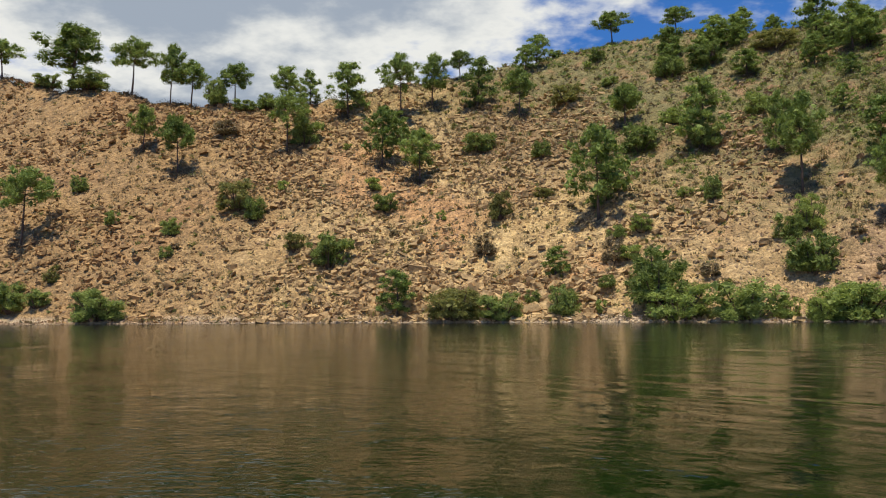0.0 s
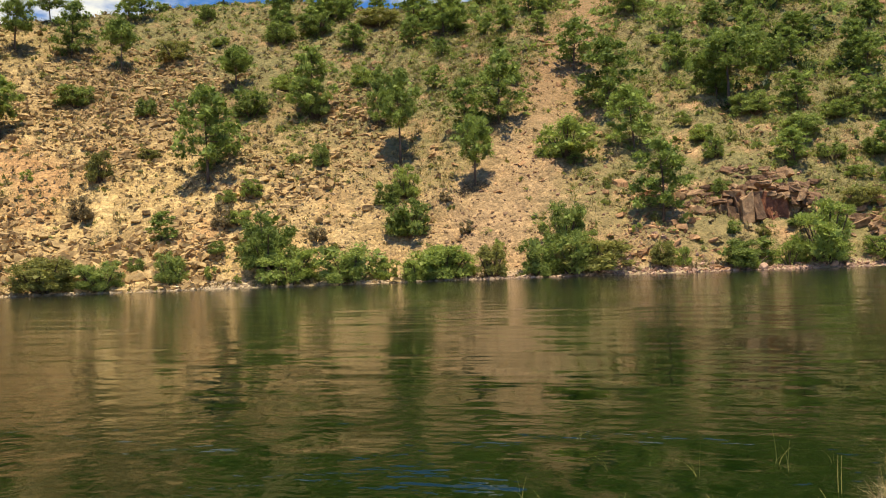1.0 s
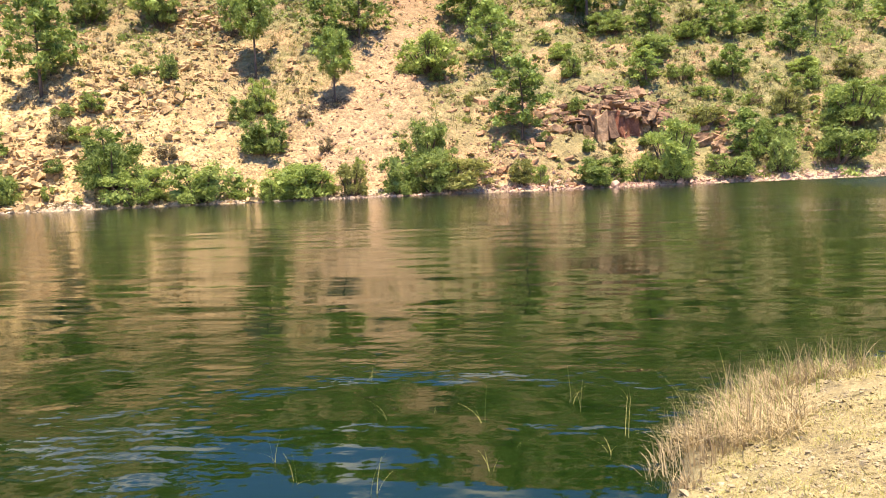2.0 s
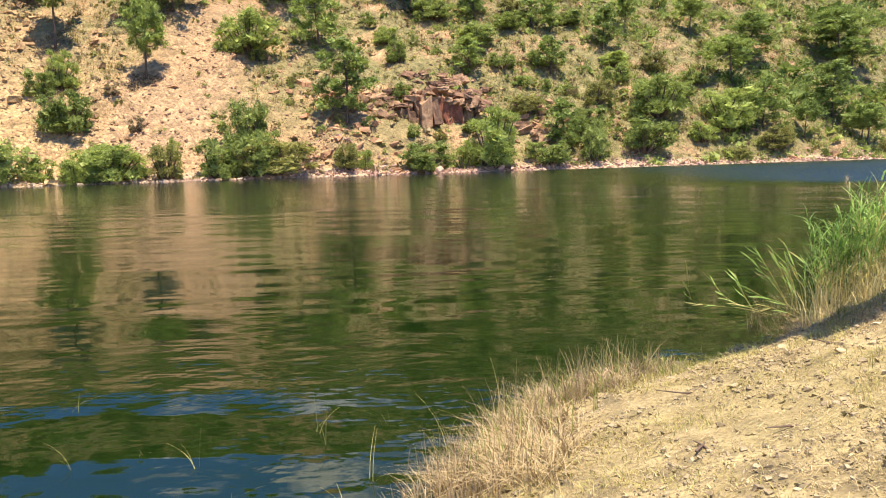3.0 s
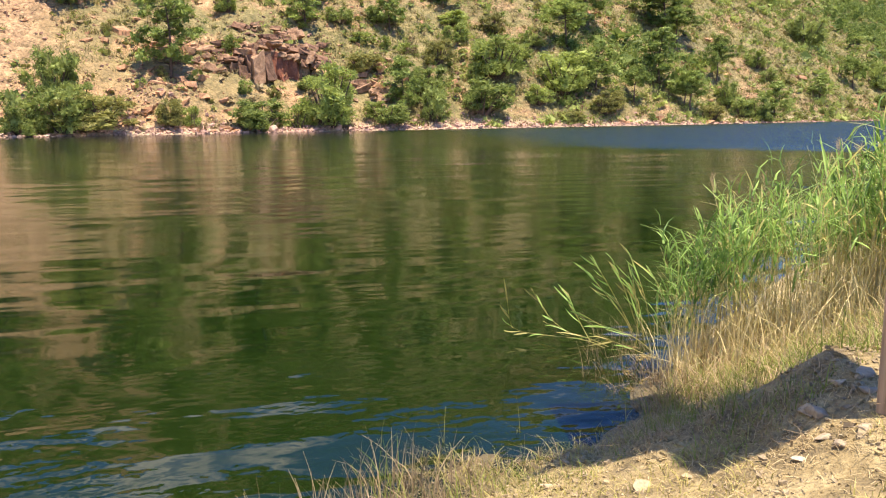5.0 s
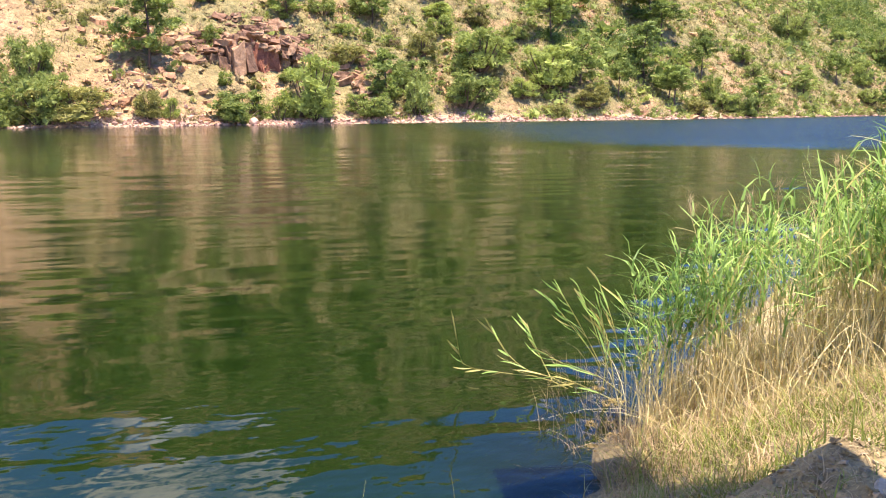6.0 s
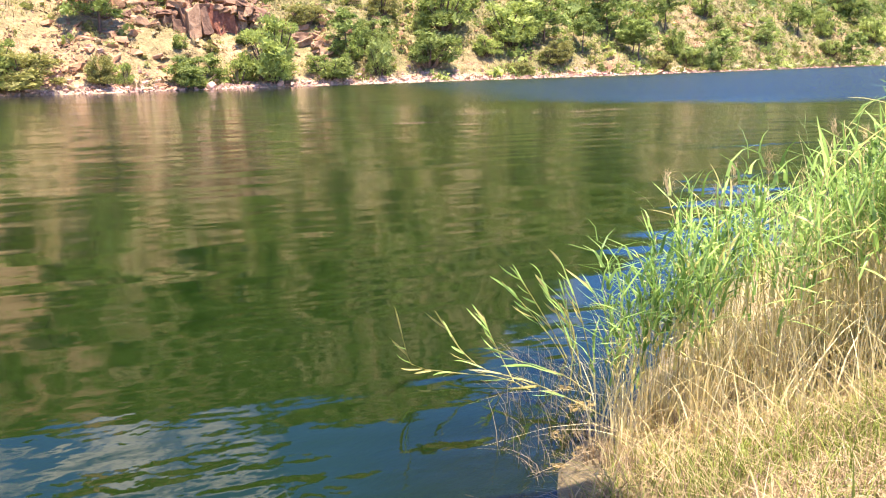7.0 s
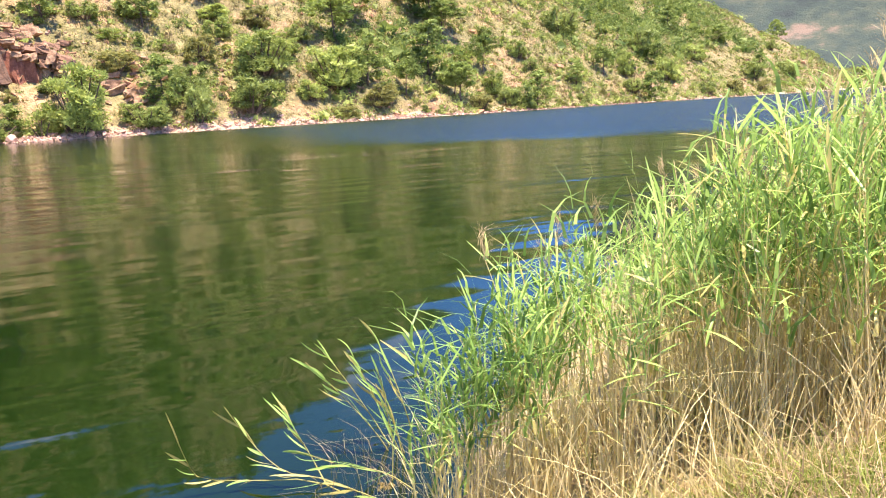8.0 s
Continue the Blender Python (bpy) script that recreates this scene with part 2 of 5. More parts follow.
def water_material():
    """Murky green river water: long low swell, small ripples, and a wind-ruffled reach beyond."""
    m, nt, bsdf = material("green_river_water")
    x, y, z = position_xyz(nt)
    warp = noise_node(nt, 0.05, 3)
    e = arith(nt, "ADD", arith(nt, "MULTIPLY", x, 0.927), arith(nt, "MULTIPLY", y, 0.378))
    e = arith(nt, "ADD", e, arith(nt, "MULTIPLY", arith(nt, "SUBTRACT", warp.outputs[0], 0.5), 9.0))
    wind = arith(nt, "MULTIPLY", span(nt, e, 42.0, 57.0), span(nt, arith(nt, "SUBTRACT", x, y), 6.0, 42.0))
    calm = span(nt, noise_node(nt, 0.09, 4, 0.5, (1, 0.5, 1), (9, 2, 0)).outputs[0], 0.34, 0.66, 0.45, 1.2)
    swell = wave_node(nt, 0.30, 1.5, 3.2)
    mid = wave_node(nt, 0.9, 1.0, 4.5, (4, 1, 0))
    chop = wave_node(nt, 2.3, 1.5, 4.5, (5, 5, 0))
    dabs = wave_node(nt, 3.6, 2.0, 1.8, (1, 9, 0))
    small = noise_node(nt, 7.0, 2, 0.5, None, (1, 8, 0))
    out = arith(nt, "ADD", arith(nt, "MULTIPLY", x, 0.6), arith(nt, "MULTIPLY", y, 0.8))
    height = arith(nt, "ADD", arith(nt, "MULTIPLY", swell.outputs[0], 0.075), arith(nt, "MULTIPLY", mid.outputs[0], 0.036))
    near = arith(nt, "MULTIPLY", span(nt, out, 6.0, 13.0, 1.0, 0.0), span(nt, out, 4.5, 7.0, 0.4, 1.0))
    short = arith(nt, "ADD", arith(nt, "MULTIPLY", small.outputs[0], 0.0060), arith(nt, "MULTIPLY", dabs.outputs[0], 0.027))
    short = arith(nt, "ADD", arith(nt, "MULTIPLY", short, near), arith(nt, "MULTIPLY", chop.outputs[0], 0.013))
    gusts = span(nt, noise_node(nt, 0.45, 2, 0.5, None, (2, 3, 0)).outputs[0], 0.40, 0.60, 0.25, 1.2)
    short = arith(nt, "MULTIPLY", short, gusts)
    # a light breeze wrinkles the upstream reach
    breeze = arith(nt, "MULTIPLY", span(nt, x, -6.0, 1.5, 1.0, 0.0), span(nt, y, 14.0, 45.0, 1.0, 0.15))
    wrinkle = arith(nt, "MULTIPLY", noise_node(nt, 5.0, 2, 0.5, (0.7, 1.3, 1), (3, 1, 0)).outputs[0], 0.020)
    height = arith(nt, "ADD", height, arith(nt, "MULTIPLY", wrinkle, breeze))
    height = arith(nt, "ADD", height, short)
    height = arith(nt, "MULTIPLY", height, calm)
    b = bump(nt, height, 1.0)
    ruffle = noise_node(nt, 3.0, 3, 0.6)
    b2 = nt.nodes.new("ShaderNodeBump")
    b2.inputs["Distance"].default_value = 0.10
    nt.links.new(wind, b2.inputs["Strength"])
    nt.links.new(ruffle.outputs[0], b2.inputs["Height"])
    nt.links.new(b, b2.inputs["Normal"])
    # the ruffled reach's normals lean south-west, fitted to the camera's view to mirror sky
    slope, lean, unit = nt.nodes.new("ShaderNodeVectorMath"), nt.nodes.new("ShaderNodeVectorMath"), nt.nodes.new("ShaderNodeVectorMath")
    slope.operation, lean.operation, unit.operation = "SCALE", "ADD", "NORMALIZE"
    slope.inputs[0].default_value = (-0.18, -0.10, 0.0)
    nt.links.new(wind, slope.inputs["Scale"])
    nt.links.new(b2.outputs[0], lean.inputs[0])
    nt.links.new(slope.outputs[0], lean.inputs[1])
    nt.links.new(lean.outputs[0], unit.inputs[0])
    nt.nodes.remove(bsdf)
    surface = nt.nodes["Material Output"]
    body, clear, murk = nt.nodes.new("ShaderNodeBsdfDiffuse"), nt.nodes.new("ShaderNodeBsdfTransparent"), nt.nodes.new("ShaderNodeMixShader")
    body.inputs["Color"].default_value = (0.0045, 0.0146, 0.0024, 1)
    clear.inputs["Color"].default_value = (0.42, 0.50, 0.24, 1)
    # clearer in the shallow corner by the reeds
    dx, dy = arith(nt, "SUBTRACT", x, 9.5), arith(nt, "SUBTRACT", y, 3.7)
    away = arith(nt, "POWER", arith(nt, "ADD", arith(nt, "MULTIPLY", dx, dx), arith(nt, "MULTIPLY", dy, dy)), 0.5)
    nt.links.new(span(nt, away, 0.2, 1.3, 0.62, 0.22), murk.inputs[0])
    nt.links.new(body.outputs[0], murk.inputs[1])
    nt.links.new(clear.outputs[0], murk.inputs[2])
    gloss, fres, top = nt.nodes.new("ShaderNodeBsdfGlossy"), nt.nodes.new("ShaderNodeFresnel"), nt.nodes.new("ShaderNodeMixShader")
    fres.inputs[0].default_value = 1.38
    # ripples too small to see blur the far reach
    far = span(nt, out, 5.5, 24.0, 0.02, 0.10)
    nt.links.new(arith(nt, "MAXIMUM", far, span(nt, wind, 0, 1, 0.0, 0.2)), gloss.inputs["Roughness"])
    for nd in (gloss, fres):
        nt.links.new(unit.outputs[0], nd.inputs["Normal"])
    nt.links.new(fres.outputs[0], top.inputs[0])
    nt.links.new(murk.outputs[0], top.inputs[1])
    nt.links.new(gloss.outputs[0], top.inputs[2])
    nt.links.new(top.outputs[0], surface.inputs[0])
    return m


def stone_material(name, dark, light, scale=1.6, redden=False):
    m, nt, bsdf = material(name)
    grain, spots = noise_node(nt, scale, 6, 0.65), noise_node(nt, scale * 7, 4, 0.6)
    colour = ramp(nt, grain.outputs[0], [(0.32, dark), (0.66, light)])
    geo = nt.nodes.new("ShaderNodeNewGeometry")
    info = nt.nodes.new("ShaderNodeObjectInfo")
    vary = arith(nt, "ADD", arith(nt, "MULTIPLY", geo.outputs["Random Per Island"], 0.55), arith(nt, "MULTIPLY", info.outputs["Random"], 0.3))
    tint = ramp(nt, vary, [(0.0, (0.62, 0.58, 0.55)), (0.45, (1.0, 0.98, 0.95)), (0.85, (1.3, 1.27, 1.2))])
    colour = blend(nt, 1.0, colour, tint, "MULTIPLY")
    # the rock is redder farther along the valley
    if redden:
        colour = blend(nt, span(nt, position_xyz(nt)[0], -75, -8, 1, 0), colour, blend(nt, 1.0, colour, (0.86, 0.77, 0.68), "MULTIPLY"))
        colour = blend(nt, span(nt, position_xyz(nt)[0], 25, 65, 0, 1), colour, blend(nt, 1.0, colour, (0.88, 0.72, 0.80), "MULTIPLY"))
    colour = blend(nt, 0.5, colour, ramp(nt, spots.outputs[0], [(0.35, (0.6, 0.6, 0.6)), (0.65, (1.2, 1.2, 1.2))]), "MULTIPLY")
    nt.links.new(colour, bsdf.inputs["Base Color"])
    bsdf.inputs["Roughness"].default_value = 0.92
    n = bump(nt, grain.outputs[0], 0.25 / scale, 0.6)
    nt.links.new(bump(nt, spots.outputs[0], 0.05 / scale, 0.6, n), bsdf.inputs["Normal"])
    return m


def leaf_material(name, dark, light, translucent=0.3, scale=0.6, rough=0.55):
    """Leaves: two greens from piece to piece and plant to plant, some light passing through."""
    m, nt, bsdf = material(name)
    geo, info = nt.nodes.new("ShaderNodeNewGeometry"), nt.nodes.new("ShaderNodeObjectInfo")
    vary = arith(nt, "ADD", arith(nt, "MULTIPLY", geo.outputs["Random Per Island"], 0.5), arith(nt, "MULTIPLY", info.outputs["Random"], 0.3))
    vary = arith(nt, "ADD", vary, arith(nt, "MULTIPLY", noise_node(nt, scale, 3).outputs[0], 0.4))
    colour = ramp(nt, vary, [(0.22, dark), (0.85, light)])
    nt.links.new(colour, bsdf.inputs["Base Color"])
    bsdf.inputs["Roughness"].default_value = rough
    bsdf.inputs["Specular IOR Level"].default_value = 0.3
    thin, mix = nt.nodes.new("ShaderNodeBsdfTranslucent"), nt.nodes.new("ShaderNodeMixShader")
    nt.links.new(colour, thin.inputs[0])
    mix.inputs[0].default_value = translucent
    nt.links.new(bsdf.outputs[0], mix.inputs[1])
    nt.links.new(thin.outputs[0], mix.inputs[2])
    nt.links.new(mix.outputs[0], nt.nodes["Material Output"].inputs[0])
    return m


def wood_material(name, dark, light, scale=6.0):
    m, nt, bsdf = material(name)
    grain = noise_node(nt, scale, 6, 0.6, (6, 6, 0.4))
    blotch = noise_node(nt, 2.2, 4)
    colour = blend(nt, 0.6, ramp(nt, grain.outputs[0], [(0.3, dark), (0.7, light)]), ramp(nt, blotch.outputs[0], [(0.3, (0.65, 0.63, 0.6)), (0.7, (1.2, 1.2, 1.2))]), "MULTIPLY")
    nt.links.new(colour, bsdf.inputs["Base Color"])
    bsdf.inputs["Roughness"].default_value = 0.8
    nt.links.new(bump(nt, grain.outputs[0], 0.006), bsdf.inputs["Normal"])
    return m


HILL, BANK, WATER = hillside_material(), bank_material(), water_material()
SCREE = stone_material("tan_scree_stone", (0.25, 0.160, 0.075), (0.54, 0.375, 0.190), 1.4, True)
PALE = stone_material("pale_washed_stone", (0.34, 0.25, 0.165), (0.62, 0.49, 0.35), 1.6, True)
GRAVEL = stone_material("tan_gravel", (0.25, 0.165, 0.095), (0.44, 0.318, 0.198), 1.6, True)
RED = stone_material("red_brown_rock", (0.075, 0.042, 0.028), (0.235, 0.130, 0.080), 0.8)
RED_FACE = stone_material("fresh_red_rock", (0.13, 0.040, 0.024), (0.34, 0.135, 0.078), 0.7)
RUST = stone_material("rusty_broken_rock", (0.16, 0.085, 0.048), (0.40, 0.255, 0.155), 1.2)
PEBBLE = stone_material("bank_pebble", (0.20, 0.155, 0.09), (0.42, 0.345, 0.22), 14.0)
BARK = wood_material("pine_bark", (0.055, 0.035, 0.025), (0.16, 0.10, 0.07), 2.0)
PINE = leaf_material("pine_needles", (0.062, 0.108, 0.020), (0.33, 0.41, 0.105), 0.4)
# the pine needles again in shaded tones, for the added high wood
PINE_SHADED = leaf_material("shaded_pine_needles", (0.020, 0.040, 0.012), (0.11, 0.150, 0.036), 0.25)
DARK = leaf_material("dark_shrub_leaves", (0.080, 0.122, 0.024), (0.33, 0.39, 0.110), 0.42)
LIGHT = leaf_material("light_shrub_leaves", (0.115, 0.160, 0.034), (0.40, 0.47, 0.125), 0.45)
OLIVE = leaf_material("olive_shrub_leaves", (0.11, 0.115, 0.032), (0.34, 0.33, 0.10), 0.4)
DRY = leaf_material("dry_shrub_twigs", (0.12, 0.085, 0.045), (0.32, 0.25, 0.13), 0.2)
# near-black, so that the brush also carries the shade under the pines
SHADE_BRUSH = leaf_material("shade_black_brush", (0.022, 0.018, 0.014), (0.085, 0.068, 0.046), 0.15)
STRAW = leaf_material("dry_straw", (0.25, 0.175, 0.080), (0.56, 0.435, 0.235), 0.25, 3.0)
BROWN_STRAW = leaf_material("weathered_straw", (0.155, 0.105, 0.056), (0.53, 0.40, 0.225), 0.3, 3.0)
GRASS = leaf_material("green_grass_blades", (0.085, 0.125, 0.02), (0.29, 0.34, 0.07), 0.35, 3.0)
LAWN = leaf_material("yellowing_grass", (0.19, 0.175, 0.045), (0.48, 0.42, 0.145), 0.3, 3.0)
HILL_GRASS = leaf_material("dry_hill_grass", (0.10, 0.085, 0.034), (0.30, 0.228, 0.10), 0.25, 0.5)
YELLOW_REED = leaf_material("yellowing_reed_leaf", (0.36, 0.33, 0.09), (0.70, 0.62, 0.25), 0.45, 2.0, 0.4)
REED = leaf_material("reed_leaf", (0.11, 0.21, 0.042), (0.43, 0.62, 0.165), 0.45, 2.0, 0.4)
CULM = leaf_material("reed_culm", (0.42, 0.335, 0.13), (0.80, 0.68, 0.36), 0.3, 4.0)
TIMBER = wood_material("weathered_timber", (0.20, 0.130, 0.080), (0.50, 0.365, 0.24))
ALGAE = stone_material("drying_algae", (0.085, 0.062, 0.02), (0.26, 0.19, 0.06), 26.0)
CONCRETE = stone_material("broken_concrete", (0.24, 0.19, 0.125), (0.48, 0.41, 0.30), 7.0)

# ---- the lie of the land ----
SHORE = np.poly1d((0.8497, 3.2362, -2.9914, -18.1456, -31.5302, 108.6708))


def shore_y(x):
    """The far waterline, as y over x."""
    x = np.asarray(x, float)
    mid = SHORE(np.clip(x, -160, 158) / 100)
    return mid - 0.45 * np.maximum(x - 158, 0) + 0.15 * np.maximum(-160 - x, 0)


NEAR_X = (-400, -6, 0, 2, 3, 4, 5, 6.2, 7.0, 7.5, 8.4, 9.3, 9.9, 11, 12.5, 16, 60, 700)
NEAR_Y = (90, 0.4, 0.7, 1.3, 2.12, 2.88, 3.45, 3.79, 3.76, 3.58, 3.42, 3.24, 3.35, 3.55, 3.6, 3.6, -6, -240)


STRAND_X = (-6, 3, 4, 5, 6, 6.6, 7.1, 7.5, 7.85, 8.1, 8.25, 8.8, 9.3, 9.9, 10.6, 12)
STRAND_W = (0, 0.0, 0.03, 0.08, 0.13, 0.20, 0.28, 0.46, 0.54, 0.36, 0.10, 0.12, 0.24, 0.18, 0.05, 0)


def slope_y(x):
    """The foot of the near bank's slope."""
    return np.interp(x, NEAR_X, NEAR_Y)


def near_y(x):
    """The waterline of the bank on which the camera is carried, past a low muddy strand."""
    return slope_y(x) + np.interp(x, STRAND_X, STRAND_W)


def lattice(i, j, seed):
    n = (i.astype(np.int64) * 374761393 + j.astype(np.int64) * 668265263 + seed * 69069) & 0xFFFFFFFF
    n = ((n ^ (n >> 13)) * 1274126177) & 0xFFFFFFFF
    return ((n ^ (n >> 16)) & 0xFFFF) / 65535.0


def vnoise(x, y, seed=0):
    """Smooth value noise from -1 to 1, one cell a unit."""
    x, y = np.asarray(x, float), np.asarray(y, float)
    i, j = np.floor(x), np.floor(y)
    u, v = x - i, y - j
    u, v = u * u * (3 - 2 * u), v * v * (3 - 2 * v)
    a, b = lattice(i, j, seed), lattice(i + 1, j, seed)
    c, d = lattice(i, j + 1, seed), lattice(i + 1, j + 1, seed)
    return 2 * (a + (b - a) * u + (c - a) * v + (a - b - c + d) * u * v) - 1


def fbm(x, y, seed=0, octaves=4):
    total, size = 0.0, 1.0
    for k in range(octaves):
        total = total + vnoise(np.asarray(x) * 2 ** k, np.asarray(y) * 2 ** k, seed + 17 * k) * size
        size *= 0.5
    return total


# skyline of the far hill: bearing and height, in degrees, as seen from the bank
SKY_AZ = (-90, -33, -25, -19, -13, -3.5, 4, 8, 18, 26, 33, 42, 54, 66, 74, 80, 88.4, 91, 95, 98, 130)
SKY_EL = (14, 14.5, 14.2, 14.0, 15.0, 16.5, 17.8, 18.3, 18.4, 18.4, 20.2, 21.6, 21.6, 15.0, 10.2, 7.8, 5.3, 3.4, 0.9, 0.4, 0.3)


def rise(d, x):
    """Height of the far slope d metres behind its waterline: a stony beach, then a steep hillside."""
    return 0.22 * np.clip(d, -12, 2.5) + (0.76 + 0.16 * np.clip((10 - x) / 80, 0, 1)) * np.maximum(d - 2.5, 0)


def behind_shore(x, y):
    return (y - shore_y(x)) * 0.905


def crest_table():
    bearings = np.radians(np.arange(-90, 131, 0.5))
    r = np.arange(40, 900, 0.5)
    out = []
    for b in bearings:
        up = np.tan(np.radians(np.interp(np.degrees(b), SKY_AZ, SKY_EL))) * r + 1.9
        x, y = r * np.sin(b), r * np.cos(b)
        z = rise(behind_shore(x, y), x)
        over = np.nonzero(z >= up)[0]
        k = over[0] if len(over) else len(r) - 1
        out.append((r[k], up[k]))
    return np.degrees(bearings), np.array(out)


CREST_B, CREST = crest_table()


def hill_height(x, y, rough=1.0):
    az, r = np.degrees(np.arctan2(x, y)), np.hypot(x, y)
    d = behind_shore(x, y)
    rc, zc = np.interp(az, CREST_B, CREST[:, 0]), np.interp(az, CREST_B, CREST[:, 1])
    z = rise(d, x)
    cap = zc - 0.22 * (r - rc)
    soft = 2.0
    z = np.minimum(z, cap) - soft * np.exp(-np.abs(z - cap) / soft) * 0.5
    amount = np.clip(d / 6, 0, 1) * rough
    z = z + amount * (1.5 * fbm(x / 22, y / 22, 3, 2) + 0.7 * fbm(x / 5, y / 5, 5, 4))
    # stepped ledges and washed-out runnels
    z = z + amount * (0.9 * np.abs(fbm(x / 6.5, y / 9, 15, 3)) - 0.35 + 0.5 * np.abs(vnoise(x / 2.3, y / 3.1, 19)) - 0.25)
    # a far ridge across the next bend of the river
    ridge = np.clip((r - 480) / 500, 0, 1) * np.clip((az - 70) / 16, 0, 1) * np.clip((140 - az) / 20, 0, 1)
    z = np.maximum(z, ridge * (270 + 60 * fbm(x / 160, y / 160, 9, 4)) - 4)
    return z


def bank_height(x, y):
    v = slope_y(x) - y
    wide = np.interp(x, STRAND_X, STRAND_W) + 1e-3
    steep = np.interp(x, (4, 6, 7.2, 7.7, 8.4, 9.2, 10, 13), (0.30, 0.29, 0.36, 0.50, 0.68, 0.50, 0.36, 0.30))
    full = np.interp(x, (8.6, 9.6, 11), (0.84, 0.62, 0.45)) / steep
    strand = np.where(-v < wide, 0.035 * (1 + v / wide), 0.30 * (v + wide))
    z = np.where(v < 0, strand, 0.035 + steep * np.minimum(v, full) + 0.07 * np.maximum(v - full, 0))
    # beside the post the ground breaks off in a step, down to a low shelf in front of the reeds
    past = np.clip((x - np.interp(y, (1.3, 2.1, 2.5, 2.84, 3.3), (8.75, 8.2, 7.92, 7.72, 7.68))) / 0.34, 0, 1)
    step = past * past * (3 - 2 * past) * np.interp(x, (8.3, 9.2), (0.18, 0)) * np.clip(v / 0.45, 0, 1)
    lump = 0.10 * np.exp(-((x - 7.85) / 0.22) ** 2 - ((v - 0.33) / 0.14) ** 2) - step
    near = np.clip((40 - np.hypot(x, y)) / 20, 0, 1)
    z = z + lump + near * (0.035 * fbm(x / 0.9, y / 0.9, 21, 3) + 0.02 * vnoise(x * 6, y * 6, 23)) * np.clip(v * 2 + 1.3, 0, 1)
    return z + np.clip((v - 30) / 60, 0, 1) * (12 + 4 * fbm(x / 40, y / 40, 31, 3))


def land(x, y):
    x, y = np.asarray(x, float), np.asarray(y, float)
    bed = np.full(np.broadcast(x, y).shape, -3.5)
    return np.maximum(np.maximum(bank_height(x, y), hill_height(x, y)), bed)


# ---- building blocks ----
def mesh_of(name, verts, faces, mat, smooth=False):
    me = bpy.data.meshes.new(name)
    me.from_pydata([tuple(v) for v in verts], [], [tuple(f) for f in faces])
    for m in mat if isinstance(mat, (list, tuple)) else [mat]:
        me.materials.append(m)
    if smooth:
        me.polygons.foreach_set("use_smooth", [True] * len(me.polygons))
    me.update()
    return me


def part(name, me, parent, label=""):
    ob = new(name, me)
    ob.parent = parent
    return tagged(ob, label)


def empty(name):
    ob = new(name)
    ob.empty_display_size = 0.2
    return ob


def place(x, y, turn=0.0, sx=1.0, sz=1.0, sink=0.0, sy=None, tilt=(0, 0)):
    """A pose on the land, with a scale."""
    z = float(land(x, y)) - sink
    return pose(x, y, z, tilt[0], tilt[1], turn) @ Matrix.Diagonal((sx, sx if sy is None else sy, sz, 1))


def turns(n, rng):
    """n random rotation matrices."""
    q = rng.normal(size=(n, 4))
    q /= np.linalg.norm(q, axis=1)[:, None]
    w, x, y, z = q.T
    return np.stack([np.stack([1 - 2 * (y * y + z * z), 2 * (x * y - z * w), 2 * (x * z + y * w)], -1),
                     np.stack([2 * (x * y + z * w), 1 - 2 * (x * x + z * z), 2 * (y * z - x * w)], -1),
                     np.stack([2 * (x * z - y * w), 2 * (y * z + x * w), 1 - 2 * (x * x + y * y)], -1)], -2)


def leaf_cloud(centres, sizes, rng, narrow=0.55, bend=0.25):
    """Small bent four-cornered leaves or sprays, turned every way, at the given centres."""
    n = len(centres)
    shape = np.array([(-1, 0, 0), (0, -narrow, -bend), (1, 0, 0), (0, narrow, -bend)], float)
    r = turns(n, rng)
    v = np.einsum("nij,kj->nki", r, shape) * sizes[:, None, None] * (0.7 + 0.6 * rng.random((n, 4, 1))) + centres[:, None, :]
    k = 4 * np.arange(n)[:, None]
    faces = np.concatenate([k + (0, 1, 2), k + (0, 2, 3)])
    return v.reshape(-1, 3), faces


def shell(n, rng, inner=0.55):
    """Points in the outer part of a unit ball."""
    p = rng.normal(size=(n, 3))
    p /= np.linalg.norm(p, axis=1)[:, None]
    return p * (inner + (1 - inner) * rng.random((n, 1)) ** 0.6)


def sprays(centres, out, length, width, rng, loose=0.6):
    """Small pointed leaves or needle bunches, one triangle each, that look outwards and a little upwards."""
    n = len(centres)
    d = out / (np.linalg.norm(out, axis=1)[:, None] + 1e-9) + rng.normal(size=(n, 3)) * loose + np.array((0, 0, 0.25))
    d /= np.linalg.norm(d, axis=1)[:, None]
    side = np.cross(d, rng.normal(size=(n, 3)))
    side /= np.linalg.norm(side, axis=1)[:, None] + 1e-9
    long, half = (length * (0.6 + 0.8 * rng.random(n)))[:, None], (width * (0.6 + 0.8 * rng.random(n)))[:, None] * 0.5
    v = np.stack([centres - side * half, centres + side * half, centres + d * long], 1)
    return v.reshape(-1, 3), np.arange(3 * n).reshape(-1, 3)


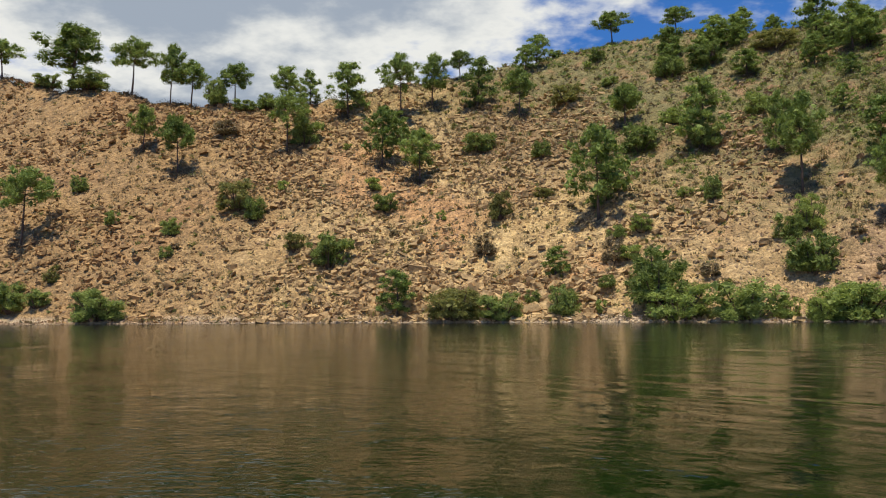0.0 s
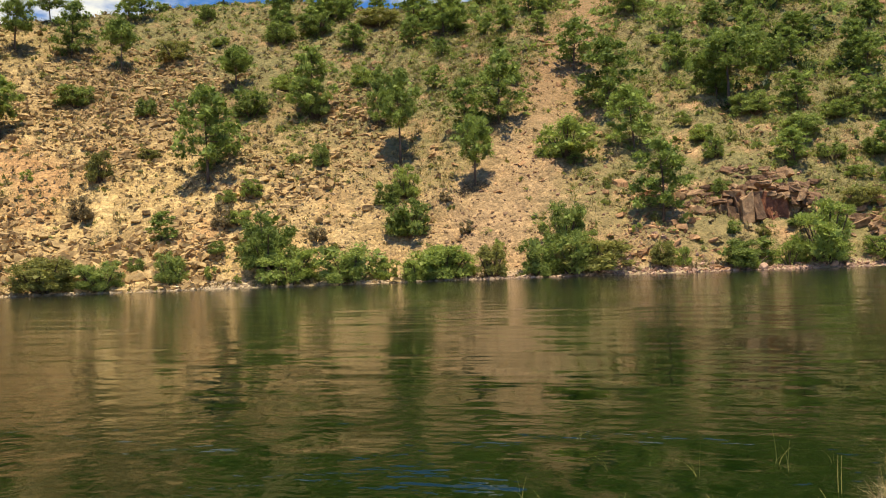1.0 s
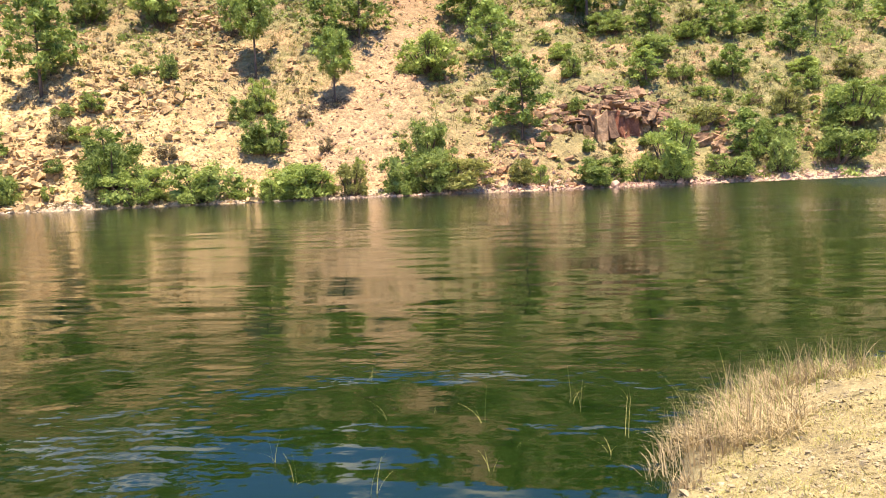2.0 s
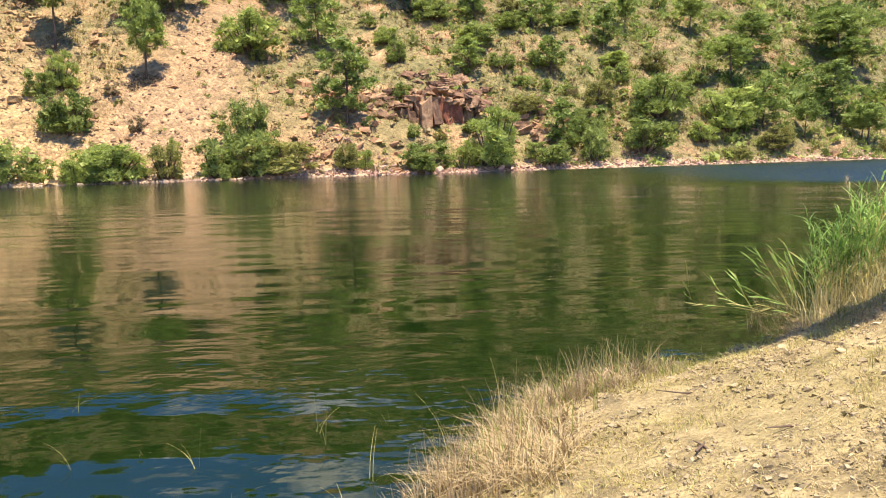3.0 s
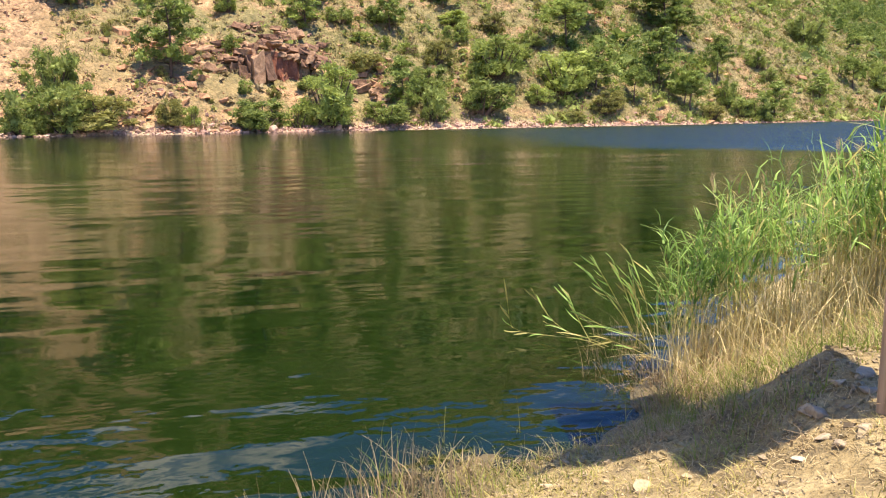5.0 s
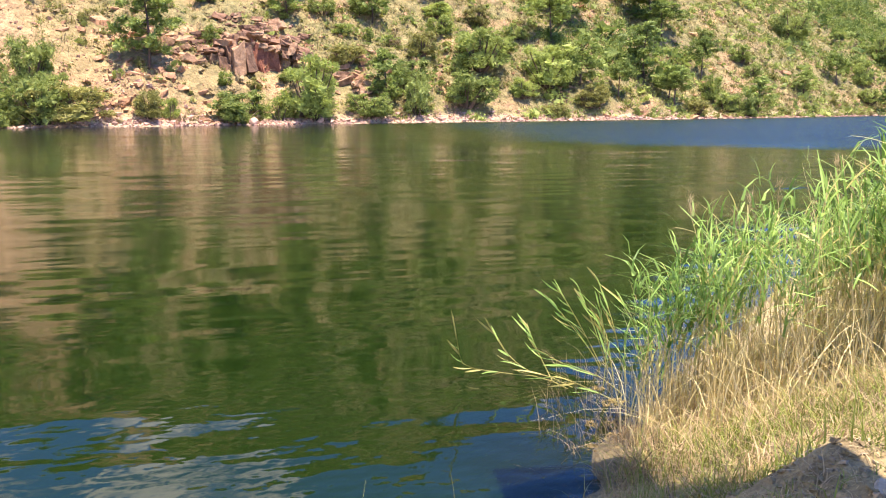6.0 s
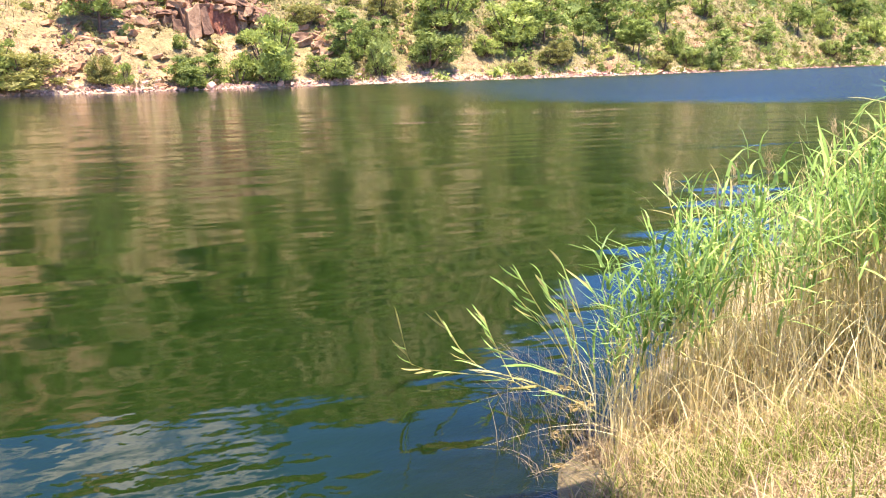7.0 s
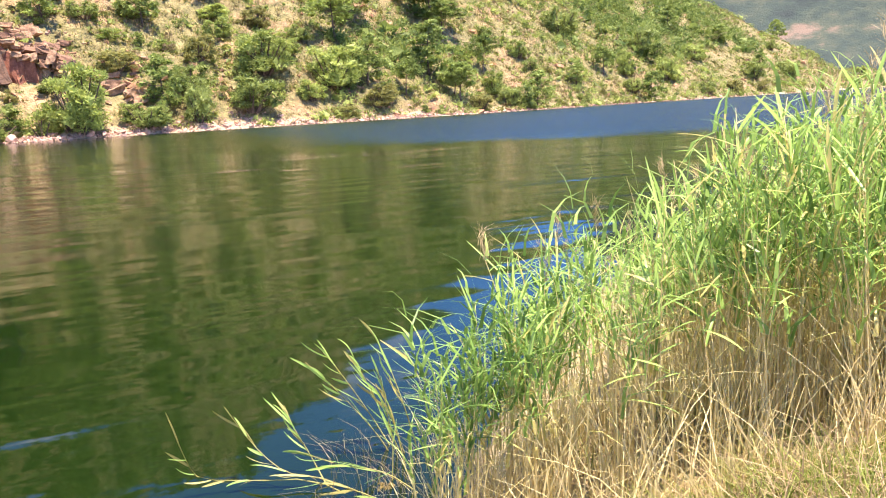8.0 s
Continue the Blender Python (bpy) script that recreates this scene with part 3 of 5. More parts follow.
def clumps(tufts, rng, fine, coarse, length, width, flat=(1.05, 1.05, 0.7), leaf=0.3):
    """Foliage in clumps: a close inner mass of large leaves that holds back the light, and many fine ones round it."""
    pieces = []
    for c, size in tufts:
        p = shell(fine, rng, 0.5) * np.array(flat) * size
        pieces.append(sprays(p + np.array(c), p, length, width, rng))
        q = shell(coarse, rng, 0.1) * np.array(flat) * size * 0.72
        pieces.append(leaf_cloud(q + np.array(c), leaf * size * (0.8 + 0.5 * rng.random(coarse)), rng, 0.7, 0.2))
    verts = np.concatenate([v for v, f in pieces])
    start = np.cumsum([0] + [len(v) for v, f in pieces[:-1]])
    return verts, np.concatenate([f + k for k, (v, f) in zip(start, pieces)])


def tube(path, radii, sides=6):
    """A tapered tube along a path of points."""
    path = [Vector(p) for p in path]
    verts, faces = [], []
    for i, p in enumerate(path):
        d = (path[min(i + 1, len(path) - 1)] - path[max(i - 1, 0)]).normalized()
        a = d.orthogonal().normalized()
        b = d.cross(a)
        for k in range(sides):
            t = 2 * math.pi * k / sides
            verts.append(p + (a * math.cos(t) + b * math.sin(t)) * radii[i])
    for i in range(len(path) - 1):
        for k in range(sides):
            l = (k + 1) % sides
            faces.append((i * sides + k, i * sides + l, (i + 1) * sides + l, (i + 1) * sides + k))
    faces.append(tuple(reversed(range(sides))))
    faces.append(tuple((len(path) - 1) * sides + k for k in range(sides)))
    return verts, faces


def joined(pieces):
    verts, faces = [], []
    for v, f in pieces:
        base = len(verts)
        verts.extend(v)
        faces.extend(tuple(int(i) + base for i in g) for g in f)
    return verts, faces


BLOCK = np.array([(-1, -1, -1), (1, -1, -1), (1, 1, -1), (-1, 1, -1), (-1, -1, 1), (1, -1, 1), (1, 1, 1), (-1, 1, 1)], float)
SIDES = np.array([(0, 3, 2, 1), (4, 5, 6, 7), (0, 1, 5, 4), (1, 2, 6, 5), (2, 3, 7, 6), (3, 0, 4, 7)])


def stones(centres, sizes, rng, flat=(1.0, 0.7, 0.45), jitter=0.35, wild=1.0):
    """Angular broken stones as one heap: every one a block with its corners knocked about."""
    n = len(centres)
    v = BLOCK[None] * (1 + jitter * rng.uniform(-1, 1, (n, 8, 3)))
    v *= np.array(flat)[None, None] * (0.7 + 0.6 * rng.random((n, 1, 3)))
    r = turns(n, rng)
    spin = rng.random(n) * 2 * math.pi
    c, s = np.cos(spin), np.sin(spin)
    level = np.zeros((n, 3, 3))
    level[:, 0, 0], level[:, 0, 1], level[:, 1, 0], level[:, 1, 1], level[:, 2, 2] = c, -s, s, c, 1
    rough = wild * 0.5 * r + level
    v = np.einsum("nij,nkj->nki", rough, v) * 0.5 * sizes[:, None, None] + centres[:, None]
    return v.reshape(-1, 3), (8 * np.arange(n)[:, None, None] + SIDES[None]).reshape(-1, 4)


# ---- ground and water ----
def ground_sheet():
    az = np.radians(np.concatenate([np.arange(-180, -44, 2.0), np.arange(-44, 104, 0.3), np.arange(104, 180, 2.0)]))
    r = np.concatenate([np.arange(0.05, 3, 0.12), np.arange(3, 15, 0.07), np.arange(15, 60, 3.0), np.arange(60, 240, 0.7), 240 * 1.05 ** np.arange(0, 52)])
    a, b = np.meshgrid(az, r, indexing="ij")
    x, y = b * np.sin(a), b * np.cos(a)
    z = land(x, y)
    n, k = x.shape
    i = np.arange(n)[:, None] * k + np.arange(k - 1)[None]
    j = np.roll(np.arange(n), -1)[:, None] * k + np.arange(k - 1)[None]
    faces = np.stack([i, j, j + 1, i + 1], -1).reshape(-1, 4)
    faces = faces[:, ::-1]
    me = bpy.data.meshes.new("ground")
    me.vertices.add(n * k)
    me.vertices.foreach_set("co", np.stack([x, y, z], -1).ravel())
    me.loops.add(faces.size)
    me.loops.foreach_set("vertex_index", faces.ravel().astype(np.int32))
    me.polygons.add(len(faces))
    me.polygons.foreach_set("loop_start", np.arange(0, faces.size, 4, dtype=np.int32))
    me.materials.append(BANK)
    me.materials.append(HILL)
    mid_r = np.broadcast_to(r[:-1][None], (n, k - 1)).ravel()
    me.polygons.foreach_set("material_index", (mid_r > 45).astype(np.int32))
    me.polygons.foreach_set("use_smooth", np.ones(len(faces), bool))
    me.update()
    me.validate()
    tagged(new("ground", me), "dry tan hillside and pale earth bank along a river", "ground", kind="structure")


ground_sheet()
water = new("water", mesh_of("water", [(-1500, -1500, 0), (1800, -1500, 0), (1800, 600, 0), (-1500, 600, 0)], [(0, 1, 2, 3)], WATER))
tagged(water, "murky green river water with low ripples", "water", kind="structure")


def bearing_and_height(x, y, z):
    return np.degrees(np.arctan2(x, y)), np.degrees(np.arctan2(z - 1.9, np.hypot(x, y)))


def hill_points(n, rng, bearings=(-42, 100)):
    """Random places on the far slope, denser towards the water."""
    az = np.radians(rng.uniform(*bearings, n))
    along = np.interp(np.degrees(az), CREST_B, CREST[:, 0])
    edge = np.array([shore_range(a) for a in np.linspace(-45, 102, 148)])
    start = np.interp(np.degrees(az), np.linspace(-45, 102, 148), edge)
    r = start + 0.3 + (along + 6 - start) * rng.random(n) ** 1.15
    x, y = r * np.sin(az), r * np.cos(az)
    return x, y, land(x, y)


def shore_range(bearing):
    b = radians(bearing)
    r = np.arange(40, 700, 0.5)
    over = np.nonzero(behind_shore(r * math.sin(b), r * math.cos(b)) > 0)[0]
    return r[over[0]] if len(over) else 700.0


def greenness(x, y, z):
    az, el = bearing_and_height(x, y, z)
    g = (0.012 * az + 0.045 * el - 0.55) * 2 + 0.45 * fbm(x / 14, y / 14, 77, 2)
    return np.clip(g + 0.25 * np.clip((az - 42) / 15, 0, 1), 0, 1)


def slide(x, z):
    """The bare gravel slide: 1 along its middle, 0 outside."""
    return np.exp(-((x - 42 - 0.97 * z) / (8.5 - 0.12 * np.clip(z, 0, 40))) ** 2)


# ---- plants of the far hillside ----
def pine_meshes(seed, low=0.45, spread=1.0, count=18, fine=190):
    """A pine ten metres high and about seven wide: a bare trunk, limbs, and tufts that make a ragged dome."""
    rng = np.random.default_rng(seed)
    lean = rng.uniform(-0.7, 0.7, 2)
    path = [(lean[0] * t * t + 0.12 * math.sin(5 * t + seed), lean[1] * t * t, 9.2 * t) for t in np.linspace(-0.04, 1, 8)]
    wood = [tube(path, [0.19 * (1 - 0.82 * t) for t in np.linspace(0, 1, 8)], 7)]
    tufts = []
    for k in range(count):
        t = low + (0.97 - low) * (k + rng.random() * 0.7) / count
        root = Vector((lean[0] * t * t, lean[1] * t * t, 9.2 * t))
        turn = k * 2.4 + rng.random()
        u = (t - low) / (1 - low)
        reach = spread * 3.3 * (0.30 + 0.85 * math.sin(math.pi * min(0.28 + 0.72 * u, 1))) * (0.5 + 0.55 * rng.random())
        tip = root + Vector((math.cos(turn) * reach, math.sin(turn) * reach, 0.20 * reach + 0.4 * rng.random()))
        wood.append(tube([root, root.lerp(tip, 0.5) - Vector((0, 0, 0.12 * reach)), tip], [0.065, 0.045, 0.015], 4))
        for f in (0.4, 0.62, 0.82, 1.0):
            tufts.append((root.lerp(tip, f) + Vector(rng.uniform(-0.5, 0.5, 3)), (0.48 + 0.46 * f) * (0.65 + 0.6 * rng.random())))
    for k in range(5):
        tufts.append((Vector(path[-1]) + Vector((rng.uniform(-0.9, 0.9), rng.uniform(-0.9, 0.9), rng.uniform(-0.3, 0.7))), 0.75 + 0.35 * rng.random()))
    v, f = clumps(tufts, rng, fine, 16, 0.19, 0.058, (1.0, 1.0, 0.72), 0.33)
    tv, tf = joined(wood)
    return mesh_of("trunk", tv, tf, BARK, True), mesh_of("crown", v, f, PINE)


def shrub_meshes(seed, mat, lumps=13, fine=130, gaps=0.0, leaf=0.06, coarse=16):
    """A shrub one metre high and about as wide: a few stems under a lumpy, uneven heap of leaves."""
    rng = np.random.default_rng(seed)
    wood, tufts = [], []
    for k in range(lumps):
        turn, out = rng.random() * 2 * math.pi, 0.44 * math.sqrt(rng.random())
        top = (0.14 + 0.74 * rng.random() ** 0.8) * (1 - 1.7 * out * out * rng.random()) if rng.random() > gaps else 0.2
        c = np.array((math.cos(turn) * out * 1.1, math.sin(turn) * out * 0.9, min(top, 0.86)))
        size = 0.075 + 0.14 * rng.random() ** 1.5
        tufts.append((c, size))
        if k % 2 == 0:
            tufts.append((c * np.array((1, 1, 0.4)), size * 1.05))
        wood.append(tube([(c[0] * 0.2, c[1] * 0.2, -0.06), (c[0] * 0.6, c[1] * 0.6, c[2] * 0.5), tuple(c)], [0.022, 0.016, 0.006], 4))
    v, f = clumps(tufts, rng, fine, coarse, leaf, leaf * 0.42, (1, 1, 0.85), 0.36 - 0.1 * gaps)
    v[:, 2] = np.maximum(v[:, 2], 0.01 + 0.05 * rng.random(len(v)))
    tv, tf = joined(wood)
    return mesh_of("stem", tv, tf, BARK), mesh_of("foliage", v, f, mat)


def plant(name, meshes, parts, label, category, group):
    ob = tagged(empty(name), label, category, group)
    for me, pname in zip(meshes, parts):
        part(pname, me, ob)
    return ob


def stand(kinds, rows, seed, high, wide, sink):
    """Copies of a few plants at places of x, y, height and width, clear of the stony strand."""
    rng = np.random.default_rng(seed)
    for n, (x, y, h, w) in enumerate(rows):
        y += max(0.0, float(np.interp(x, (30, 60), (1.2, 2.1))) - float(behind_shore(x, y))) / 0.905
        first = kinds[n % len(kinds)]
        m = place(x, y, float(rng.random() * 360), w / wide, h / high, sink * h)
        if "used" not in first:
            first["used"] = 1
            first.matrix_basis = m
        else:
            c = copy_thing(first, Matrix.Identity(4))
            c.matrix_basis = m
    for first in kinds[len(rows):]:
        for ob in (*first.children, first):
            bpy.data.objects.remove(ob)


PINES_a = (
    (-146.3, 219.8, 12.2, 10.5), (-116.3, 204.5, 17.7, 19.5), (-96.9, 198.7, 14.9, 11.5), (-84.0, 192.9, 15.5, 7.6), (-78.4, 192.3, 11.5, 9.0), (-65.7, 187.1, 11.0, 8.3),
    (-53.0, 187.6, 10.4, 8.2), (-23.9, 177.6, 14.9, 8.5), (-17.2, 181.9, 12.6, 7.9), (-11.5, 195.5, 7.4, 6.6), (-69.5, 162.8, 13.0, 7.8), (-81.2, 171.8, 10.6, 6.8),
    (-47.0, 165.7, 13.8, 7.6), (-17.4, 153.9, 11.0, 7.7), (2.6, 173.6, 11.3, 6.9), (22.6, 157.1, 8.8, 6.8), (43.6, 123.2, 15.1, 8.5), (-92.6, 145.3, 15.0, 10.2),
    (36.1, 180.0, 8.1, 7.5), (40.8, 192.5, 6.7, 7.6), (26.6, 201.2, 9.0, 8.7), (50.8, 110.2, 11.3, 7.3), (95.8, 105.4, 13.6, 11.3), (118.4, 112.2, 6.1, 7.3),
)
PINES_b = (
    (22.7, 156.1, 9.0, 5.9), (126.6, 51.7, 5.9, 4.9), (134.6, 46.4, 5.7, 5.7), (126.3, 63.3, 7.3, 8.4), (136.1, 65.2, 8.6, 9.6), (155.2, 57.6, 9.8, 12.9),
    (134.7, 75.5, 7.1, 6.7), (122.6, 80.9, 6.9, 5.1), (150.8, 46.4, 7.5, 5.2), (134.5, 45.4, 6.2, 6.0), (152.8, 54.6, 6.7, 7.8), (185.3, 30.0, 6.1, 5.1),
)
TREES_a = (
    (-36.9, 181.4, 13.6, 10.4), (-47.6, 189.8, 8.5, 6.4), (-25.7, 160.7, 12.3, 8.4), (-23.9, 169.0, 7.6, 6.1), (-6.7, 178.6, 12.1, 9.0), (13.7, 128.0, 15.4, 10.2),
    (33.6, 141.0, 12.9, 9.5), (42.7, 131.3, 10.5, 4.9), (45.8, 179.1, 7.5, 7.1), (62.0, 162.9, 10.5, 9.4), (64.6, 152.7, 9.7, 8.5), (47.7, 161.7, 5.5, 5.6),
    (54.4, 121.1, 10.2, 7.0), (60.1, 120.1, 12.7, 9.4), (75.4, 104.2, 10.5, 8.4), (68.7, 88.6, 11.3, 8.5), (79.3, 116.2, 13.0, 12.0), (80.8, 128.9, 10.1, 8.1),
    (118.9, 100.1, 8.3, 6.7), (149.9, 36.3, 6.7, 6.5), (169.6, 32.9, 4.4, 4.6), (256.0, 8.6, 6.1, 7.0), (244.3, 21.6, 6.7, 6.7),
)
DARK_SHRUBS_a = (
    (-58.0, 189.2, 4.3, 7.1), (-111.2, 203.8, 5.7, 11.8), (-127.7, 212.8, 4.8, 7.2), (-70.2, 187.2, 6.9, 6.5), (-62.3, 185.2, 2.8, 5.6), (-44.5, 170.0, 7.2, 7.8),
    (23.5, 147.0, 6.1, 7.4), (-5.6, 161.1, 4.6, 7.1), (6.1, 151.9, 4.3, 3.5), (30.5, 123.6, 3.9, 2.5), (38.0, 105.6, 5.8, 6.3), (37.7, 112.4, 3.7, 4.3),
    (18.6, 106.8, 8.1, 9.3), (27.8, 98.4, 5.3, 8.5), (-1.8, 109.5, 4.3, 5.9), (6.7, 109.6, 4.6, 4.8), (2.5, 113.3, 2.4, 2.2), (12.8, 110.6, 2.1, 2.7),
    (15.5, 120.7, 2.6, 2.9), (-66.6, 123.5, 5.8, 8.7), (-60.9, 137.6, 2.3, 2.3), (-30.3, 130.5, 6.0, 7.5), (-48.1, 147.5, 4.8, 4.6), (-22.8, 145.7, 3.9, 4.4),
)
DARK_SHRUBS_b = (
    (-89.2, 159.8, 3.8, 3.9), (-86.1, 132.6, 5.7, 7.3), (-80.1, 130.0, 3.2, 4.7), (34.7, 173.2, 5.0, 8.0), (42.7, 171.9, 5.7, 8.0), (22.6, 177.1, 2.3, 3.9),
    (12.6, 203.0, 1.8, 4.5), (-75.9, 147.4, 3.3, 3.0), (-62.7, 144.0, 3.5, 3.8), (27.1, 126.9, 1.8, 2.4), (79.2, 89.7, 2.8, 2.9), (35.9, 95.2, 2.8, 3.4),
    (50.3, 87.8, 5.5, 5.5), (55.1, 92.2, 7.0, 5.7), (54.3, 85.7, 6.1, 6.8), (73.2, 74.5, 4.2, 7.2), (82.6, 79.0, 1.1, 3.2), (30.4, 123.5, 3.8, 2.7),
    (97.5, 101.6, 4.0, 7.0), (96.5, 90.6, 3.7, 5.8), (34.1, 140.7, 5.7, 5.2), (87.7, 69.1, 3.2, 6.3), (96.7, 69.9, 3.8, 5.1), (101.1, 63.5, 4.9, 7.9),
)
DARK_SHRUBS_c = (
    (93.5, 62.1, 5.0, 4.2), (96.3, 85.3, 2.4, 4.6), (121.2, 66.9, 2.6, 3.6), (134.0, 57.1, 2.3, 3.0), (114.6, 87.4, 2.5, 6.0), (143.2, 39.9, 3.6, 4.3),
    (113.1, 54.0, 1.1, 2.6), (134.1, 57.0, 2.3, 2.6), (163.1, 40.5, 2.5, 3.0), (145.2, 35.3, 4.5, 5.0), (188.0, 24.1, 3.2, 5.1), (193.2, 40.9, 6.7, 8.0),
    (209.2, 25.3, 5.7, 7.1), (242.8, -0.5, 5.0, 6.6), (269.4, -10.1, 4.6, 9.2),
)
LIGHT_SHRUBS_a = (
    (40.6, 113.7, 5.5, 4.9), (20.5, 101.3, 5.2, 7.6), (32.7, 99.2, 3.1, 3.5), (35.6, 95.1, 3.1, 3.9), (39.2, 96.7, 4.4, 8.1), (11.5, 108.2, 2.1, 1.7),
    (19.2, 121.8, 3.0, 4.0), (16.4, 116.2, 2.3, 3.8), (-26.7, 153.3, 3.2, 3.5), (-12.0, 135.8, 1.7, 1.7), (3.6, 187.3, 4.6, 5.2), (-34.4, 169.4, 1.7, 3.0),
    (-44.8, 155.8, 2.6, 2.5), (65.7, 108.2, 6.6, 8.6), (83.6, 95.4, 3.6, 3.8), (39.5, 95.6, 4.4, 7.3), (47.5, 96.6, 2.3, 2.0), (66.2, 78.2, 2.9, 2.6),
    (77.5, 75.4, 4.1, 3.3), (81.0, 71.8, 7.9, 8.0), (45.2, 147.4, 4.4, 5.1), (86.0, 101.1, 2.8, 4.7), (64.4, 88.9, 1.4, 1.4), (74.9, 82.3, 2.0, 2.0),
)
LIGHT_SHRUBS_b = (
    (108.4, 65.7, 6.3, 8.1), (110.6, 59.6, 3.0, 4.3), (116.7, 58.9, 6.5, 9.0), (95.8, 90.7, 3.3, 5.7), (96.3, 80.9, 1.9, 3.5), (113.6, 77.6, 2.6, 5.9),
    (109.2, 73.6, 3.1, 4.2), (100.8, 75.9, 1.5, 2.6), (97.8, 78.3, 2.2, 2.3), (79.1, 76.3, 2.3, 2.3), (103.7, 90.6, 2.9, 4.8), (165.3, 43.6, 3.7, 4.7),
    (113.6, 65.1, 2.9, 4.1), (192.8, 26.5, 5.9, 4.5), (202.9, 18.3, 5.5, 5.5), (144.1, 42.9, 4.5, 4.0), (227.8, 13.3, 4.6, 6.2),
)
OLIVE_SHRUBS_a = (
    (-8.4, 111.5, 4.7, 8.5), (-37.4, 135.5, 3.4, 4.4), (-52.3, 149.4, 6.4, 7.8), (-1.9, 134.0, 5.0, 4.2), (56.1, 170.1, 4.2, 8.7), (13.0, 173.3, 4.4, 7.5),
    (-81.5, 136.7, 3.4, 3.4), (-3.9, 160.5, 1.4, 2.3), (5.8, 140.0, 2.0, 4.0), (44.6, 91.3, 4.6, 4.4), (56.8, 83.3, 4.5, 10.0), (64.2, 83.1, 3.2, 4.0),
    (67.1, 99.1, 1.7, 1.9), (78.2, 80.8, 1.6, 2.2), (112.1, 53.5, 1.6, 3.6), (118.1, 53.0, 2.3, 4.6), (102.0, 71.7, 3.6, 4.8), (91.3, 76.8, 2.9, 4.9),
    (117.4, 72.2, 3.3, 4.8), (120.7, 52.8, 2.9, 5.6), (136.2, 42.5, 2.6, 3.9),
)
DRY_SHRUBS_a = (
    (14.3, 116.5, 3.9, 3.0), (-4.1, 126.4, 3.5, 3.9), (-63.7, 174.2, 3.5, 6.1), (45.8, 102.1, 2.4, 2.2), (25.9, 108.8, 2.0, 2.8),
)


pines = [plant("pine_tree", pine_meshes(s, low, spread), ("trunk", "crown"), "green pine with bare trunk and ragged crown on dry slope", "tree", "pines on the hillside")
         for s, low, spread in ((1, 0.5, 1.0), (2, 0.42, 1.0), (3, 0.56, 1.1), (4, 0.36, 0.9), (5, 0.48, 1.05))]
stand(pines, PINES_a + PINES_b, 11, 10.0, 7.2, 0.01)
trees = [plant("bushy_tree", pine_meshes(s, low, spread, 22, 105), ("trunk", "crown"), "dense dark green tree with branches down to the dry slope", "tree", "bushy trees on the hillside")
         for s, low, spread in ((21, 0.14, 1.0), (22, 0.10, 0.95), (23, 0.2, 1.05))]


def shrubs_of(mat, seeds, gaps, label, group):
    small = [plant("shrub", shrub_meshes(q, mat, 15, 110, gaps, 0.075, 14), ("stem", "foliage"), label, "shrub", group) for q in seeds]
    large = [plant("shrub", shrub_meshes(q + 5, mat, 30, 170, gaps, 0.042, 16), ("stem", "foliage"), label, "shrub", group) for q in (*seeds, seeds[0] + 50)]
    return small, large


def stand_shrubs(kinds, rows, seed):
    stand(kinds[0], [r for r in rows if r[3] < 3.6], seed, 0.95, 1.0, 0.03)
    stand(kinds[1], [r for r in rows if r[3] >= 3.6], seed + 1, 0.95, 1.0, 0.03)


dark = shrubs_of(DARK, (31, 32, 33, 34), 0.0, "dense dark green leafy shrub on the stony slope", "dark shrubs of the far bank")
light = shrubs_of(LIGHT, (41, 42, 43), 0.1, "bright yellow-green leafy shrub on the stony slope", "light shrubs of the far bank")
olive = shrubs_of(OLIVE, (51, 52), 0.2, "dull olive half-dry shrub on the stony slope", "olive shrubs of the far bank")
dry = shrubs_of(DRY, (61, 63), 0.4, "dry brown leafless shrub on the stony slope", "dry shrubs of the far bank")


def hill_shrubs():
    """All shrubs: those that stand out, and looser ones where the slope is green."""
    rng = np.random.default_rng(5)
    x, y, z = hill_points(2600, rng)
    g = greenness(x, y, z)
    keep = rng.random(len(x)) < (g * 0.30 + 0.02) * (slide(x, z) < 0.4)
    rows = {0: [], 1: [], 2: [], 3: []}
    for a, b in list(zip(x[keep], y[keep]))[:150]:
        h = 1.2 + 2.6 * rng.random() ** 2
        kind = int(rng.choice(4, p=(0.26, 0.32, 0.24, 0.18)))
        if kind == 3:
            h = 4.5 + 4.5 * rng.random()
        rows[kind].append((float(a), float(b), h, h * (1.0 + 0.5 * rng.random()) if kind < 3 else h * 0.85))
    stand_shrubs(dark, list(DARK_SHRUBS_a + DARK_SHRUBS_b + DARK_SHRUBS_c) + rows[0], 13)
    stand_shrubs(light, list(LIGHT_SHRUBS_a + LIGHT_SHRUBS_b) + rows[1], 15)
    stand_shrubs(olive, list(OLIVE_SHRUBS_a) + rows[2], 17)
    stand_shrubs(dry, list(DRY_SHRUBS_a) + [(x, y, 1.4, 2.0) for x, y in ((-60.0, 140.0), (-20.0, 135.0), (10.0, 135.0), (45.0, 108.0), (100.0, 75.0), (118.0, 62.0))], 19)
    # a denser wood on the green upper slope
    x, y, z = hill_points(1500, rng, (14, 52))
    g = greenness(x, y, z)
    keep = (g > 0.72) & (z > 11) & (slide(x, z) < 0.4)
    for a, b in list(zip(x[keep], y[keep]))[:80]:
        h = 3.0 + 3.6 * rng.random()
        rows[3].append((float(a), float(b), h, h * (0.8 + 0.25 * rng.random())))
    stand(trees, list(TREES_a) + rows[3], 12, 10.0, 7.0, 0.01)


hill_shrubs()


